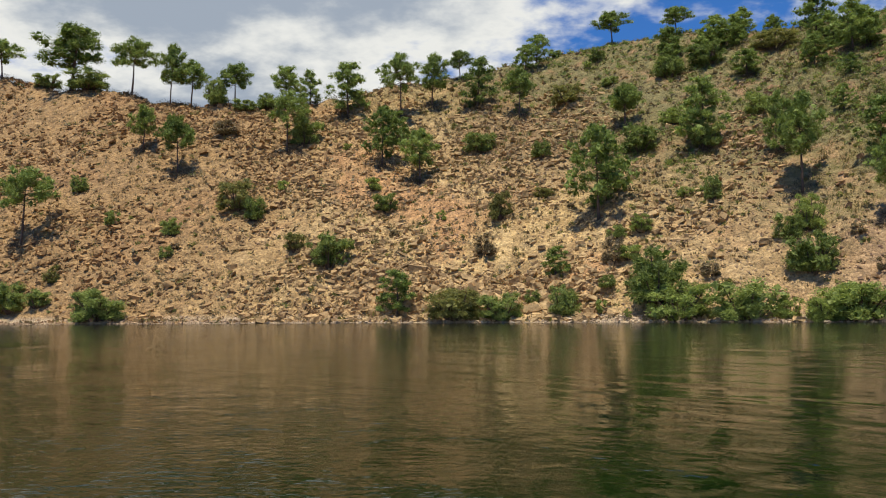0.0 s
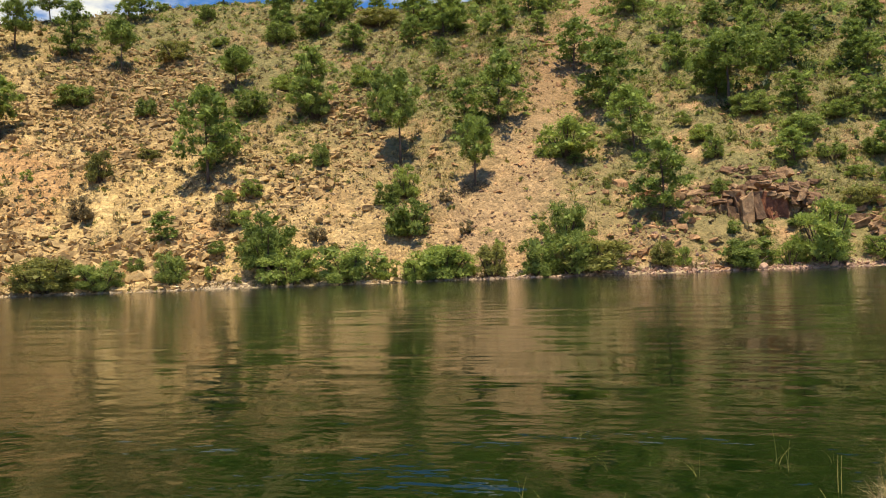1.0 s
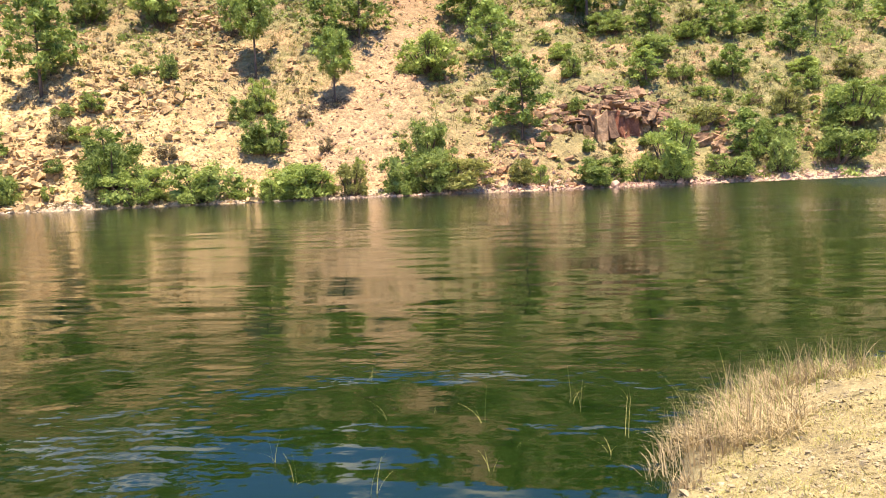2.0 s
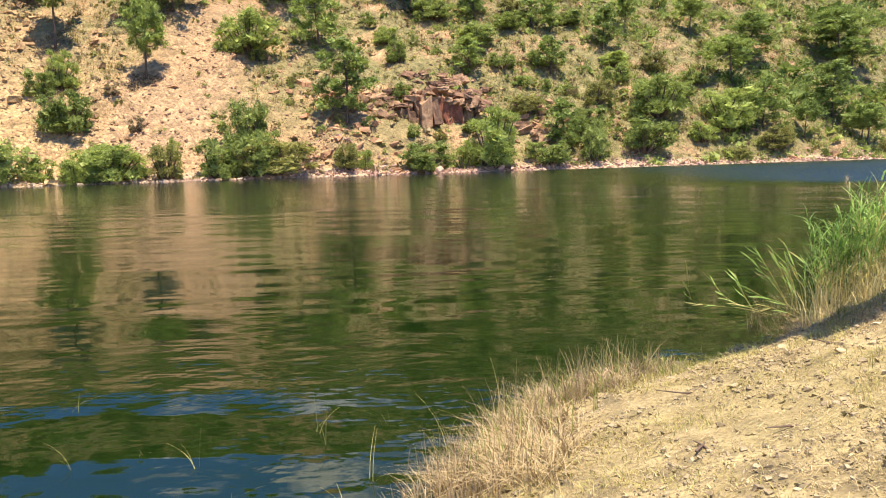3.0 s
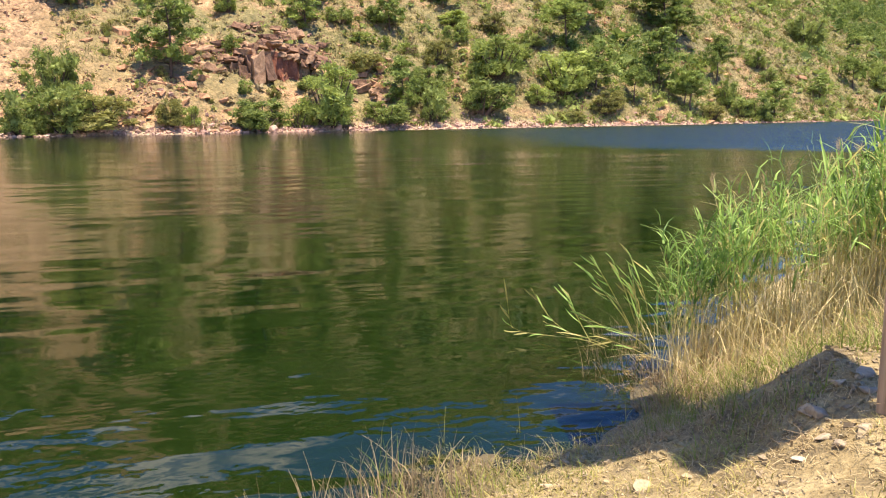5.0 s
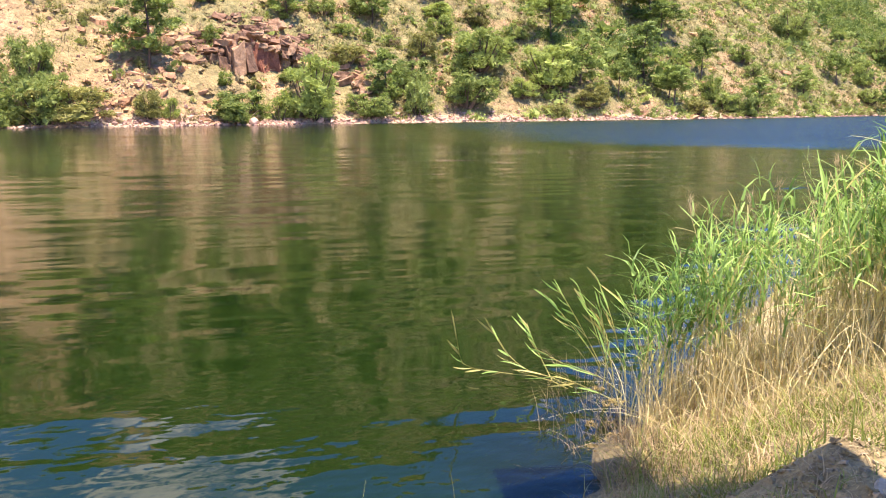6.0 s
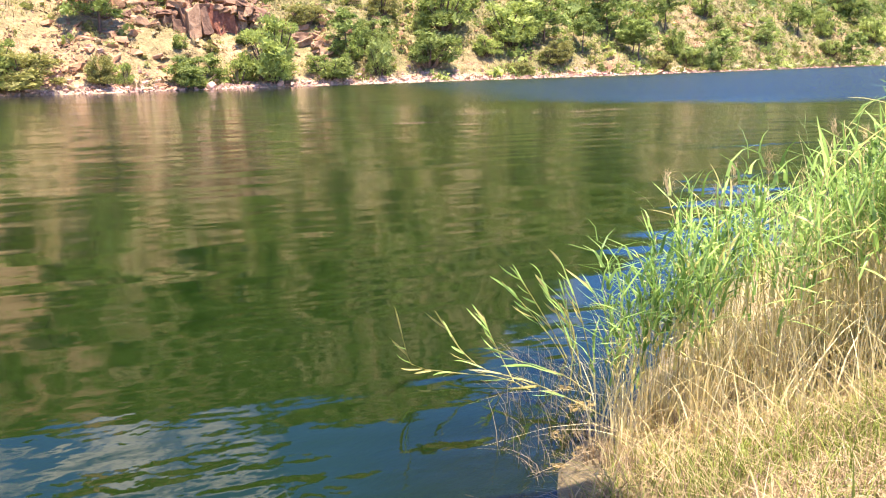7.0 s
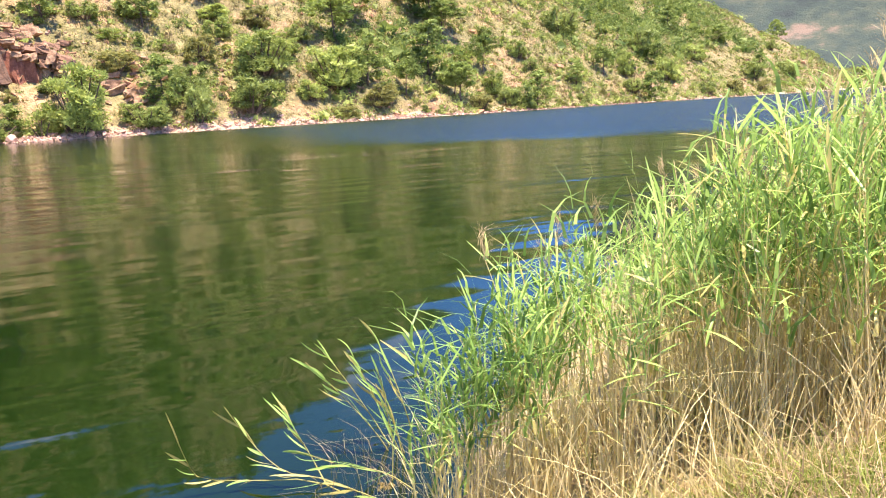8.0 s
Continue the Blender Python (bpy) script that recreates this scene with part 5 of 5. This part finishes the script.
grass_patch("reed_side_grass", clumped(14000, 213, 8.0, 11.2, 0.5, 3.4, 1.4, 0.3), 0.06, 0.22, 0.006, BROWN_STRAW, 214, "thick dry grass in front of the reeds", (-0.1, -0.05), 0.7)
grass_patch("reed_side_green", clumped(9000, 215, 8.2, 11.2, 0.4, 3.4, 2.2, 0.35), 0.06, 0.24, 0.007, GRASS, 216, "green grass in front of the reeds", (0, 0), 0.5)


def litter():
    """Broken straw lying flat, and grit."""
    rng = np.random.default_rng(221)
    p = bank_points(9000, rng, 2.5, 9.8, 0.15, 3.5)
    n = len(p)
    turn, length = rng.random(n) * 2 * math.pi, 0.015 + 0.07 * rng.random(n) ** 2
    d = np.stack([np.cos(turn), np.sin(turn), rng.normal(size=n) * 0.12], -1) * length[:, None]
    s = np.stack([-np.sin(turn), np.cos(turn), np.zeros(n)], -1) * 0.0015
    up = np.array((0, 0, 1.0)) * (0.004 + 0.010 * rng.random(n))[:, None]
    v = np.stack([p - d / 2 - s, p - d / 2 + s, p + up * 0.6 - s, p + up * 0.6 + s, p + d / 2 - s, p + d / 2 + s], 1) + up[:, None] * 0.6
    k = 6 * np.arange(n)[:, None]
    f = np.concatenate([k + np.array((0, 1, 3, 2)), k + np.array((2, 3, 5, 4))])
    tagged(new("straw_litter", mesh_of("straw_litter", v.reshape(-1, 3), f, STRAW)), "broken straw lying over the bank", "grass", kind="stuff")
    p = clumped(16000, 223, 2.5, 9.5, 0.1, 3.6, 1.4, 0.5)
    size = 0.005 + 0.016 * rng.random(len(p)) ** 3
    v, f = stones(p + np.array((0, 0, 0.2)) * size[:, None], size, rng, (1.1, 0.9, 0.7))
    tagged(new("pebbles", mesh_of("pebbles", v, f, PEBBLE)), "small pale pebbles and clods over the bank", "stones", kind="stuff")


litter()


def clods():
    """Dried lumps of the bank's own earth."""
    rng = np.random.default_rng(225)
    p = clumped(9000, 226, 2.5, 9.5, 0.25, 3.6, 1.8, 0.4)
    size = 0.008 + 0.022 * rng.random(len(p)) ** 2.5
    v, f = stones(p + np.array((0, 0, 0.05)) * size[:, None], size, rng, (1.1, 0.9, 0.55), 0.4)
    tagged(new("clods", mesh_of("clods", v, f, BANK)), "dry earth clods over the bank", "stones", kind="stuff")


clods()


def bank_stone(name, rows, mat, seed, label, group):
    rng = np.random.default_rng(seed)
    for k, (x, y, s, flat) in enumerate(rows):
        s *= 0.7
        ob = tagged(new(name, boulder_mesh(seed + k, mat, (1.0, 0.75, flat), 11)), label, "stone", group)
        ob.matrix_basis = pose(x, y, float(land(x, y)) + 0.14 * s * flat, rng.uniform(-8, 8), rng.uniform(-8, 8), rng.random() * 360) @ Matrix.Scale(s, 4)


bank_stone("stone", ((3.96, 2.73, 0.15, 0.45), (3.93, 2.48, 0.14, 0.45), (4.1, 2.6, 0.09, 0.5), (3.86, 2.95, 0.17, 0.4), (4.25, 2.62, 0.11, 0.4), (4.05, 2.35, 0.10, 0.4)), PEBBLE, 301, "pale rounded stone at the edge of the bank", "stones at the bank's edge")
bank_stone("stone", ((5.55, 2.2, 0.10, 0.6), (6.22, 2.46, 0.13, 0.4), (5.2, 2.3, 0.07, 0.6), (6.0, 1.95, 0.09, 0.6), (7.42, 3.13, 0.15, 0.6), (7.1, 2.9, 0.09, 0.6), (6.8, 1.9, 0.11, 0.5), (6.6, 2.25, 0.08, 0.5), (7.3, 2.45, 0.1, 0.5), (5.7, 1.7, 0.08, 0.5), (6.4, 1.6, 0.1, 0.4), (4.9, 2.2, 0.08, 0.5), (6.61, 2.01, 0.12, 0.5), (7.22, 2.6, 0.17, 0.6)), PEBBLE, 321, "pale angular stone lying on the dry bank", "stones on the bank")
bank_stone("concrete_lump", ((7.45, 2.0, 0.13, 0.5), (7.60, 2.04, 0.16, 0.6), (7.8, 2.0, 0.12, 0.5), (7.36, 1.92, 0.12, 0.4), (7.47, 1.86, 0.13, 0.35), (7.72, 1.88, 0.14, 0.4), (7.3, 2.04, 0.10, 0.5), (7.62, 2.08, 0.24, 0.3), (7.88, 1.93, 0.18, 0.4)), CONCRETE, 341, "broken pale concrete lump at the foot of the post", "concrete round the post")


def twig(x, y, turn, length, seed):
    rng = np.random.default_rng(seed)
    path = [(length * (t - 0.5), 0.05 * length * math.sin(4 * t + seed), 0.012 + 0.03 * length * rng.random()) for t in np.linspace(0, 1, 6)]
    v, f = tube(path, [0.007, 0.0065, 0.006, 0.005, 0.004, 0.002], 5)
    ob = tagged(new("twig", mesh_of("twig", v, f, BARK, True)), "thin dry twig lying on the bank", "twig", "twigs on the bank")
    ob.matrix_basis = place(x, y, turn)


for k, (x, y, turn, length) in enumerate(((5.18, 2.1, 20, 0.16), (5.2, 2.11, 60, 0.12), (6.1, 2.7, 110, 0.35), (8.9, 2.5, 10, 0.5), (8.5, 2.75, 35, 0.4), (6.9, 2.2, 80, 0.2), (9.2, 2.35, -15, 0.45), (5.4, 1.8, 140, 0.2))):
    twig(x, y, turn, length, 360 + k)


def box_mesh(name, lx, ly, lz, mat, bevel=0.008):
    bm = bmesh.new()
    bmesh.ops.create_cube(bm, size=1.0, matrix=Matrix.Diagonal((lx, ly, lz, 1)))
    bmesh.ops.bevel(bm, geom=list(bm.edges), offset=bevel, segments=2, affect="EDGES")
    me = bpy.data.meshes.new(name)
    bm.to_mesh(me)
    bm.free()
    me.materials.append(mat)
    return me


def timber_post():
    """A square timber post with added unseen boards, which shade a strip of bank."""
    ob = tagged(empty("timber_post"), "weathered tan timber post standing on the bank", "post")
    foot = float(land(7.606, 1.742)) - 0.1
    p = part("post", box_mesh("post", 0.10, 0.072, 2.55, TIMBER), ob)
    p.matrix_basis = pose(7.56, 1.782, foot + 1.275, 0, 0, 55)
    # unseen boards, sized and turned until their shadow fits the strip of bank
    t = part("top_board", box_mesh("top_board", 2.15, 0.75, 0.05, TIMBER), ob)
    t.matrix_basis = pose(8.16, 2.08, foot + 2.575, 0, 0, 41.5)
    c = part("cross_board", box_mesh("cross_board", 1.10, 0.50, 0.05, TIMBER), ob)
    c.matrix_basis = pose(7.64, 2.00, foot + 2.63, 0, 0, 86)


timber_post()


def marker_board():
    """A small pale board on two stakes, high on the slope."""
    ob = tagged(empty("marker_board"), "small pale marker board on two stakes on the slope", "sign")
    x, y = 76.1, 133.6
    z = float(land(x, y))
    part("board", box_mesh("board", 0.95, 0.05, 0.6, CONCRETE, 0.01), ob, "pale plain board").matrix_basis = pose(x, y, z + 0.95, 0, 0, 30)
    for s in (-0.3, 0.3):
        part("stake", box_mesh("stake", 0.06, 0.06, 1.3, TIMBER), ob).matrix_basis = pose(x + 0.87 * s + 0.03, y + 0.5 * s + 0.05, z + 0.5, 0, 0, 30)


marker_board()


# ---- reeds ----
def leaf_mesh(length, width, droop, seed, mat):
    """A long pointed reed leaf, folded along its middle and arching over."""
    rng = np.random.default_rng(seed)
    verts, faces = [], []
    n = 6
    twist = rng.uniform(-0.5, 0.5)
    for k in range(n + 1):
        t = k / n
        out, up = length * (t - 0.16 * droop * t * t), length * (0.75 * t - droop * t * t)
        half = width * 0.5 * math.sin(math.pi * min(1, 0.18 + 0.82 * t)) ** 0.7 if k < n else 0.0008
        a = twist * t
        for side in (-1, 0, 1):
            verts.append((out, side * half * math.cos(a), up + abs(side) * half * 0.35 + side * half * math.sin(a)))
    for k in range(n):
        for s in (0, 1):
            i = 3 * k + s
            faces.append((i, i + 1, i + 4, i + 3))
    return mesh_of("leaf", verts, faces, mat, True)


def reed(seed, count=11, low=0.42, plume=False):
    """A reed one metre and a half high: a thin jointed culm and long leaves up its length."""
    rng = np.random.default_rng(seed)
    ob = tagged(empty("reed"), "tall green reed with a straw-coloured culm and long leaves", "reed", "reeds of the clump")
    sway = rng.uniform(-0.16, 0.16, 2)
    at = lambda t: Vector((sway[0] * t * t, sway[1] * t * t, 1.5 * t))
    v, f = tube([at(t) for t in np.linspace(-0.03, 1, 9)], [0.0050 * (1 - 0.75 * t) for t in np.linspace(0, 1, 9)], 5)
    part("culm", mesh_of("culm", v, f, CULM, True), ob, "straw-coloured jointed culm")
    for k in range(count):
        t = low + (0.98 - low) * (k + 0.5 * rng.random()) / count
        dead = t < 0.55
        mat = BROWN_STRAW if dead else YELLOW_REED if rng.random() < 0.17 else REED
        me = leaf_mesh(0.15 + 0.19 * rng.random(), 0.010 + 0.010 * rng.random(), rng.uniform(0.0, 0.4), seed * 31 + k, mat)
        l = part("leaf", me, ob)
        l.matrix_basis = pose(*at(t), 0, rng.uniform(-45, 34) if not dead else rng.uniform(-10, 45), k * 137 + rng.uniform(-40, 40))
    if plume:
        rng2 = np.random.default_rng(seed + 5)
        p = np.array(at(0.99))[None] + np.stack([rng2.normal(size=60) * 0.012, rng2.normal(size=60) * 0.012, rng2.random(60) * 0.16], -1)
        v, f = blades(p, 0.05 + 0.05 * rng2.random(60), np.full(60, 0.003), rng2.normal(size=(60, 3)) * np.array((0.6, 0.6, 0)) + np.array((0.5, 0, 0)), rng2, 2)
        part("plume", mesh_of("plume", v, f, STRAW), ob, "pale feathery seed plume")
    return ob


# the bed's height over the water, by distance from its outer edge
EDGE_W = (0.0, 0.10, 0.3, 0.5, 0.72, 0.82, 1.3, 2.1)
EDGE_H = (0.85, 1.15, 1.38, 1.48, 1.55, 1.80, 1.98, 2.15)


def water_side_y(x):
    return 3.45 - 0.30 * np.maximum(np.asarray(x) - 10.1, 0) - 0.6 * np.maximum(9.8 - np.asarray(x), 0) + 0.07 * vnoise(np.asarray(x) * 2.7, np.asarray(x) * 0 + 3.5, 7)


def bed_top(x, y):
    """Height of the growth: low at the water's side and at the very front, tall inside."""
    return np.interp(water_side_y(x) - y, EDGE_W, EDGE_H) * np.clip(0.62 + 0.8 * (x - front_x(y)), 0.6, 1.0)


def front_x(y):
    return 9.32 + 0.40 * np.maximum(0.0, 3.2 - y) + 0.16 * vnoise(np.asarray(y) * 2.3, np.asarray(y) * 0 + 1.5, 9)


def bed_points(n, rng, thin=0.22, inset=0.0):
    """Places in the reed bed, thinning towards its back."""
    x, y = rng.uniform(9.4, 13.2, n), rng.uniform(0.0, 3.95, n)
    keep = (rng.random(n) < 0.62 + 0.75 * vnoise(x * 4.2, y * 4.2, 12)) & (x > front_x(y) + inset) & (y < water_side_y(x) + 0.05 * rng.normal(size=n)) & (rng.random(n) < 1.0 - thin * (x - front_x(y)))
    x, y = x[keep], y[keep]
    return np.stack([x, y, np.maximum(land(x, y), -0.3)], -1)


def reed_bed():
    rng = np.random.default_rng(401)
    kinds = [reed(410 + k, 11, 0.55 + 0.012 * k, k in (1, 5, 8)) for k in range(10)]
    for n, (x, y, z) in enumerate(bed_points(3400, rng, 0.3, 0.22)[:290].tolist()):
        tall = max(float(bed_top(x, y)) * (0.78 + 0.26 * rng.random()) - z, 0.5)
        m = pose(x, y, z, rng.uniform(-8, 8), rng.uniform(-8, 8), rng.random() * 360) @ Matrix.Scale(tall / 1.5, 4)
        if n < len(kinds):
            kinds[n].matrix_basis = m
        else:
            copy_thing(kinds[n % len(kinds)], Matrix.Identity(4)).matrix_basis = m


reed_bed()


BENT = (
    ((10.3, 3.9, -0.06), (10.4, 4.35, 0.03), (10.3, 4.65, 0.05), (10.15, 4.92, 0.1), (9.98, 4.88, 0.3), (9.81, 4.81, 0.58)),
    ((10.41, 3.99, -0.05), (10.42, 4.32, 0.04), (10.34, 4.52, 0.1), (10.37, 4.73, 0.22), (10.32, 4.86, 0.45)),
    ((10.42, 4.28, -0.06), (10.54, 4.48, 0.12), (10.5, 4.54, 0.28), (10.53, 4.61, 0.4)),
    ((10.96, 4.16, -0.06), (10.86, 4.22, 0.15), (10.81, 4.42, 0.4), (10.71, 4.56, 0.6)),
    ((11.02, 4.17, -0.06), (10.98, 4.3, 0.2), (10.87, 4.43, 0.5), (10.84, 4.51, 0.62)),
    ((10.99, 4.11, -0.06), (10.88, 4.17, 0.25), (10.81, 4.24, 0.5), (10.8, 4.31, 0.65)),
    ((10.95, 4.06, -0.06), (10.8, 4.07, 0.25), (10.77, 4.1, 0.45), (10.71, 4.11, 0.6)),
    ((11.08, 4.04, -0.06), (10.91, 4.04, 0.3), (10.95, 4.15, 0.55), (10.97, 4.26, 0.75)),
    ((10.18, 3.54, 0.0), (10.19, 3.83, 0.08), (10.21, 4.06, 0.12), (10.23, 4.26, 0.15)),
    ((11.42, 4.01, 0.0), (11.16, 3.99, 0.35), (11.15, 4.13, 0.55)),
    ((10.56, 3.99, -0.06), (10.63, 4.0, 0.2), (10.63, 4.03, 0.38)),
    ((10.7, 3.95, -0.06), (10.72, 4.02, 0.25), (10.66, 4.1, 0.5)),
    ((10.5, 3.75, -0.05), (10.42, 3.95, 0.12), (10.3, 4.15, 0.2), (10.12, 4.3, 0.34)),
)


def bent_reed(points, seed):
    """A reed bowed out over the shallows: a curved culm, and narrow leaves along its outer half that point on along it."""
    rng = np.random.default_rng(seed)
    ob = tagged(empty("bent_reed"), "thin yellow-green reed bowed out over the shallows", "reed", "bowed reeds in the shallows")
    root = Vector(points[0])
    ob.matrix_basis = Matrix.Translation(root)
    knots = [Vector(p) - root for p in points]

    def at(t):
        u = t * (len(knots) - 1)
        k = min(int(u), len(knots) - 2)
        a, b, c, d = knots[max(k - 1, 0)], knots[k], knots[k + 1], knots[min(k + 2, len(knots) - 1)]
        w = u - k
        return 0.5 * (2 * b + (c - a) * w + (2 * a - 5 * b + 4 * c - d) * w * w + (3 * b - 3 * c + d - a) * w ** 3)

    v, f = tube([at(t) for t in np.linspace(0, 1, 12)], [0.0045 * (1 - 0.7 * t) for t in np.linspace(0, 1, 12)], 5)
    part("culm", mesh_of("culm", v, f, LAWN, True), ob, "yellowish jointed culm")
    for k in range(8):
        t = 0.34 + 0.58 * (k + 0.5 * rng.random()) / 8
        way = (at(min(t + 0.06, 1.0)) - at(t - 0.02)).normalized()
        me = leaf_mesh(0.09 + 0.14 * rng.random(), 0.009 + 0.008 * rng.random(), rng.uniform(0.0, 0.5), seed * 17 + k, LAWN if rng.random() < 0.25 else REED)
        turn = way.to_track_quat("X", "Z").to_matrix().to_4x4()
        part("leaf", me, ob).matrix_basis = Matrix.Translation(at(t)) @ turn @ pose(0, 0, 0, rng.uniform(0, 360), 12, 0) @ pose(0, 0, 0, 0, 18, rng.uniform(-14, 14))


def bent_reeds():
    for k, points in enumerate(BENT):
        bent_reed(points, 430 + k)


bent_reeds()


def dry_stalks():
    rng = np.random.default_rng(451)

    def stalks(name, n, mat, low, high, width, wild, label, thin=0.2):
        p = bed_points(n, rng, thin)
        h = np.maximum(bed_top(p[:, 0], p[:, 1]) * (low + (high - low) * rng.random(len(p))) - p[:, 2], 0.15)
        v, f = blades(p, h, width * (0.6 + 0.8 * rng.random(len(p))), rng.normal(size=(len(p), 3)) * np.array((wild, wild, 0)), rng, 4)
        tagged(new(name, mesh_of(name, v, f, mat)), label, "reed", kind="stuff")

    stalks("dry_reed_stalks", 9500, CULM, 0.25, 0.80, 0.008, 0.36, "dense dry brown stalks under the reeds")
    stalks("straw_reed_stalks", 6200, CULM, 0.35, 0.92, 0.0075, 0.28, "pale straw stalks under the reeds")
    stalks("tangled_straw", 8500, BROWN_STRAW, 0.10, 0.40, 0.007, 0.8, "tangled brown straw at the foot of the reeds", 0.45)
    stalks("leaning_stalks", 2600, CULM, 0.30, 0.80, 0.007, 0.55, "straw stalks leaning and broken across the reeds", 0.5)
    # a fringe of dead straw and grass along the front of the bed
    for name, n, mat, label in (("fringe_straw", 2800, BROWN_STRAW, "thick dead straw along the front of the reeds"), ("fringe_grass", 4800, GRASS, "green grass along the front of the reeds")):
        y = rng.uniform(0.2, 3.3, n)
        x = front_x(y) + rng.uniform(-0.5, 0.15, n)
        keep = rng.random(n) < 0.6 + 0.8 * vnoise(x * 3.5, y * 3.5, 15)
        p = np.stack([x, y, land(x, y)], -1)[keep]
        v, f = blades(p, 0.08 + (0.30 if mat is BROWN_STRAW else 0.2) * rng.random(len(p)), 0.005 + 0.003 * rng.random(len(p)), rng.normal(size=(len(p), 3)) * np.array((0.6, 0.6, 0)), rng, 3)
        tagged(new(name, mesh_of(name, v, f, mat)), label, "grass", kind="stuff")
    # stems lying in the shallows
    k = 260
    x = rng.uniform(9.4, 10.9, k)
    y = 3.45 + 0.38 * (x - 9.4) + rng.uniform(-0.15, 0.5, k)
    v, f = blades(np.stack([x, y, np.full(k, -0.03)], -1), 0.10 + 0.24 * rng.random(k), np.full(k, 0.005), rng.normal(size=(k, 3)) * np.array((0.35, 0.35, 0)) + np.array((-0.2, 0.25, 0)), rng, 3)
    tagged(new("drowned_stalks", mesh_of("drowned_stalks", v, f, DRY)), "broken brown stalks standing in the shallows", "reed", kind="stuff")


dry_stalks()


def thicket():
    """The crowded growth inside the reed bed: upright green shoots, each with a spray of arching leaves."""
    rng = np.random.default_rng(461)
    p = bed_points(5300, rng, 0.2, 0.3)
    m = len(p)
    h = np.maximum(bed_top(p[:, 0], p[:, 1]) * (0.62 + 0.38 * rng.random(m)) - p[:, 2], 0.35)
    lean = rng.normal(size=(m, 3)) * np.array((0.10, 0.10, 0))
    v, f = blades(p, h, np.full(m, 0.008), lean, rng, 3)
    tagged(new("reed_shoots", mesh_of("reed_shoots", v, f, CULM)), "crowded straw-coloured shoots inside the reed bed", "reed", kind="stuff")
    for name, mat, k, low, label in (("reed_leaves", REED, 6, 0.64, "crowded green leaves inside the reed bed"), ("yellow_reed_leaves", YELLOW_REED, 1, 0.5, "yellowing leaves inside the reed bed")):
        t = np.tile(np.linspace(low, 0.99, k), m) + rng.normal(size=m * k) * 0.05
        base, up, out = np.repeat(p, k, 0), np.repeat(h, k), np.repeat(lean, k, 0)
        at = base + np.array((0, 0, 1.0)) * (up * t)[:, None] + out * (up * t * t)[:, None]
        turn = rng.random(m * k) * 2 * math.pi
        arch = np.stack([np.cos(turn), np.sin(turn), np.zeros(m * k)], -1) * rng.uniform(0.4, 1.5, (m * k, 1))
        v, f = blades(at, 0.12 + 0.19 * rng.random(m * k), 0.011 + 0.010 * rng.random(m * k), arch, rng, 3)
        tagged(new(name, mesh_of(name, v, f, mat)), label, "reed", kind="stuff")


thicket()


def sprig(x, y, h, seed):
    """A few thin grass stems rising from the shallow water."""
    rng = np.random.default_rng(seed)
    k = 3
    p = np.stack([rng.normal(size=k) * 0.015, rng.normal(size=k) * 0.015, np.full(k, -0.05)], -1)
    v, f = blades(p, h * (0.5 + 0.6 * rng.random(k)), np.full(k, 0.0048), rng.normal(size=(k, 3)) * np.array((0.4, 0.4, 0)), rng, 5)
    ob = tagged(new("grass_sprig", mesh_of("grass_sprig", v, f, LAWN)), "thin pale grass sprig standing in the water", "grass", "sprigs in the water")
    ob.matrix_basis = pose(x, y, 0)


for k, (x, y, h) in enumerate(((3.85, 6.4, 0.3), (3.42, 5.23, 0.3), (3.95, 4.68, 0.35), (3.83, 4.09, 0.3), (4.71, 4.46, 0.4), (2.36, 4.83, 0.35), (2.65, 3.94, 0.35), (3.81, 5.16, 0.2), (2.32, 4.41, 0.3), (3.42, 3.82, 0.3), (4.82, 4.67, 0.35), (5.23, 4.47, 0.3), (6.6, 4.3, 0.3), (7.72, 4.44, 0.3), (8.37, 3.86, 0.3), (8.0, 4.15, 0.3), (4.6, 3.42, 0.5), (4.85, 3.55, 0.45), (5.1, 3.72, 0.55), (5.5, 3.9, 0.4), (5.9, 4.0, 0.45), (6.3, 3.95, 0.4), (4.55, 3.75, 0.4), (4.2, 3.6, 0.35), (6.8, 3.9, 0.35), (7.3, 3.72, 0.3))):
    sprig(x, y, h, 470 + k)


def algae_mat(x, y, s, seed):
    """A low lumpy floating mat."""
    rng = np.random.default_rng(seed)
    bm = bmesh.new()
    bmesh.ops.create_icosphere(bm, subdivisions=4, radius=1.0)
    for v in bm.verts:
        a = noise.noise(Vector((v.co.x * 2, v.co.y * 2, seed))) * 0.22
        b = noise.noise(Vector((v.co.x * 5, v.co.y * 5, v.co.z * 5 + seed))) * 0.5 + noise.noise(Vector((v.co.x * 13, v.co.y * 13, seed))) * 0.25
        v.co = Vector((v.co.x * (1 + a), v.co.y * (0.7 + a), v.co.z * 0.08 + (0.05 + b) * 0.5 * max(v.co.z, 0)))
    me = bpy.data.meshes.new("algae_mat")
    bm.to_mesh(me)
    bm.free()
    me.materials.append(ALGAE)
    ob = tagged(new("algae_mat", me), "yellow-brown mat of drying algae in the shallows", "algae", "algae mats")
    ob.matrix_basis = pose(x, y, -0.012 * s / 0.12, 0, 0, rng.random() * 360) @ Matrix.Scale(s, 4)


for k, (x, y, s) in enumerate(((9.72, 3.52, 0.15), (9.5, 3.58, 0.11), (9.95, 3.62, 0.13), (6.62, 4.14, 0.10), (6.45, 4.02, 0.07), (9.86, 3.76, 0.08), (10.3, 3.80, 0.12), (10.5, 4.0, 0.09))):
    algae_mat(x, y, s, 490 + k)
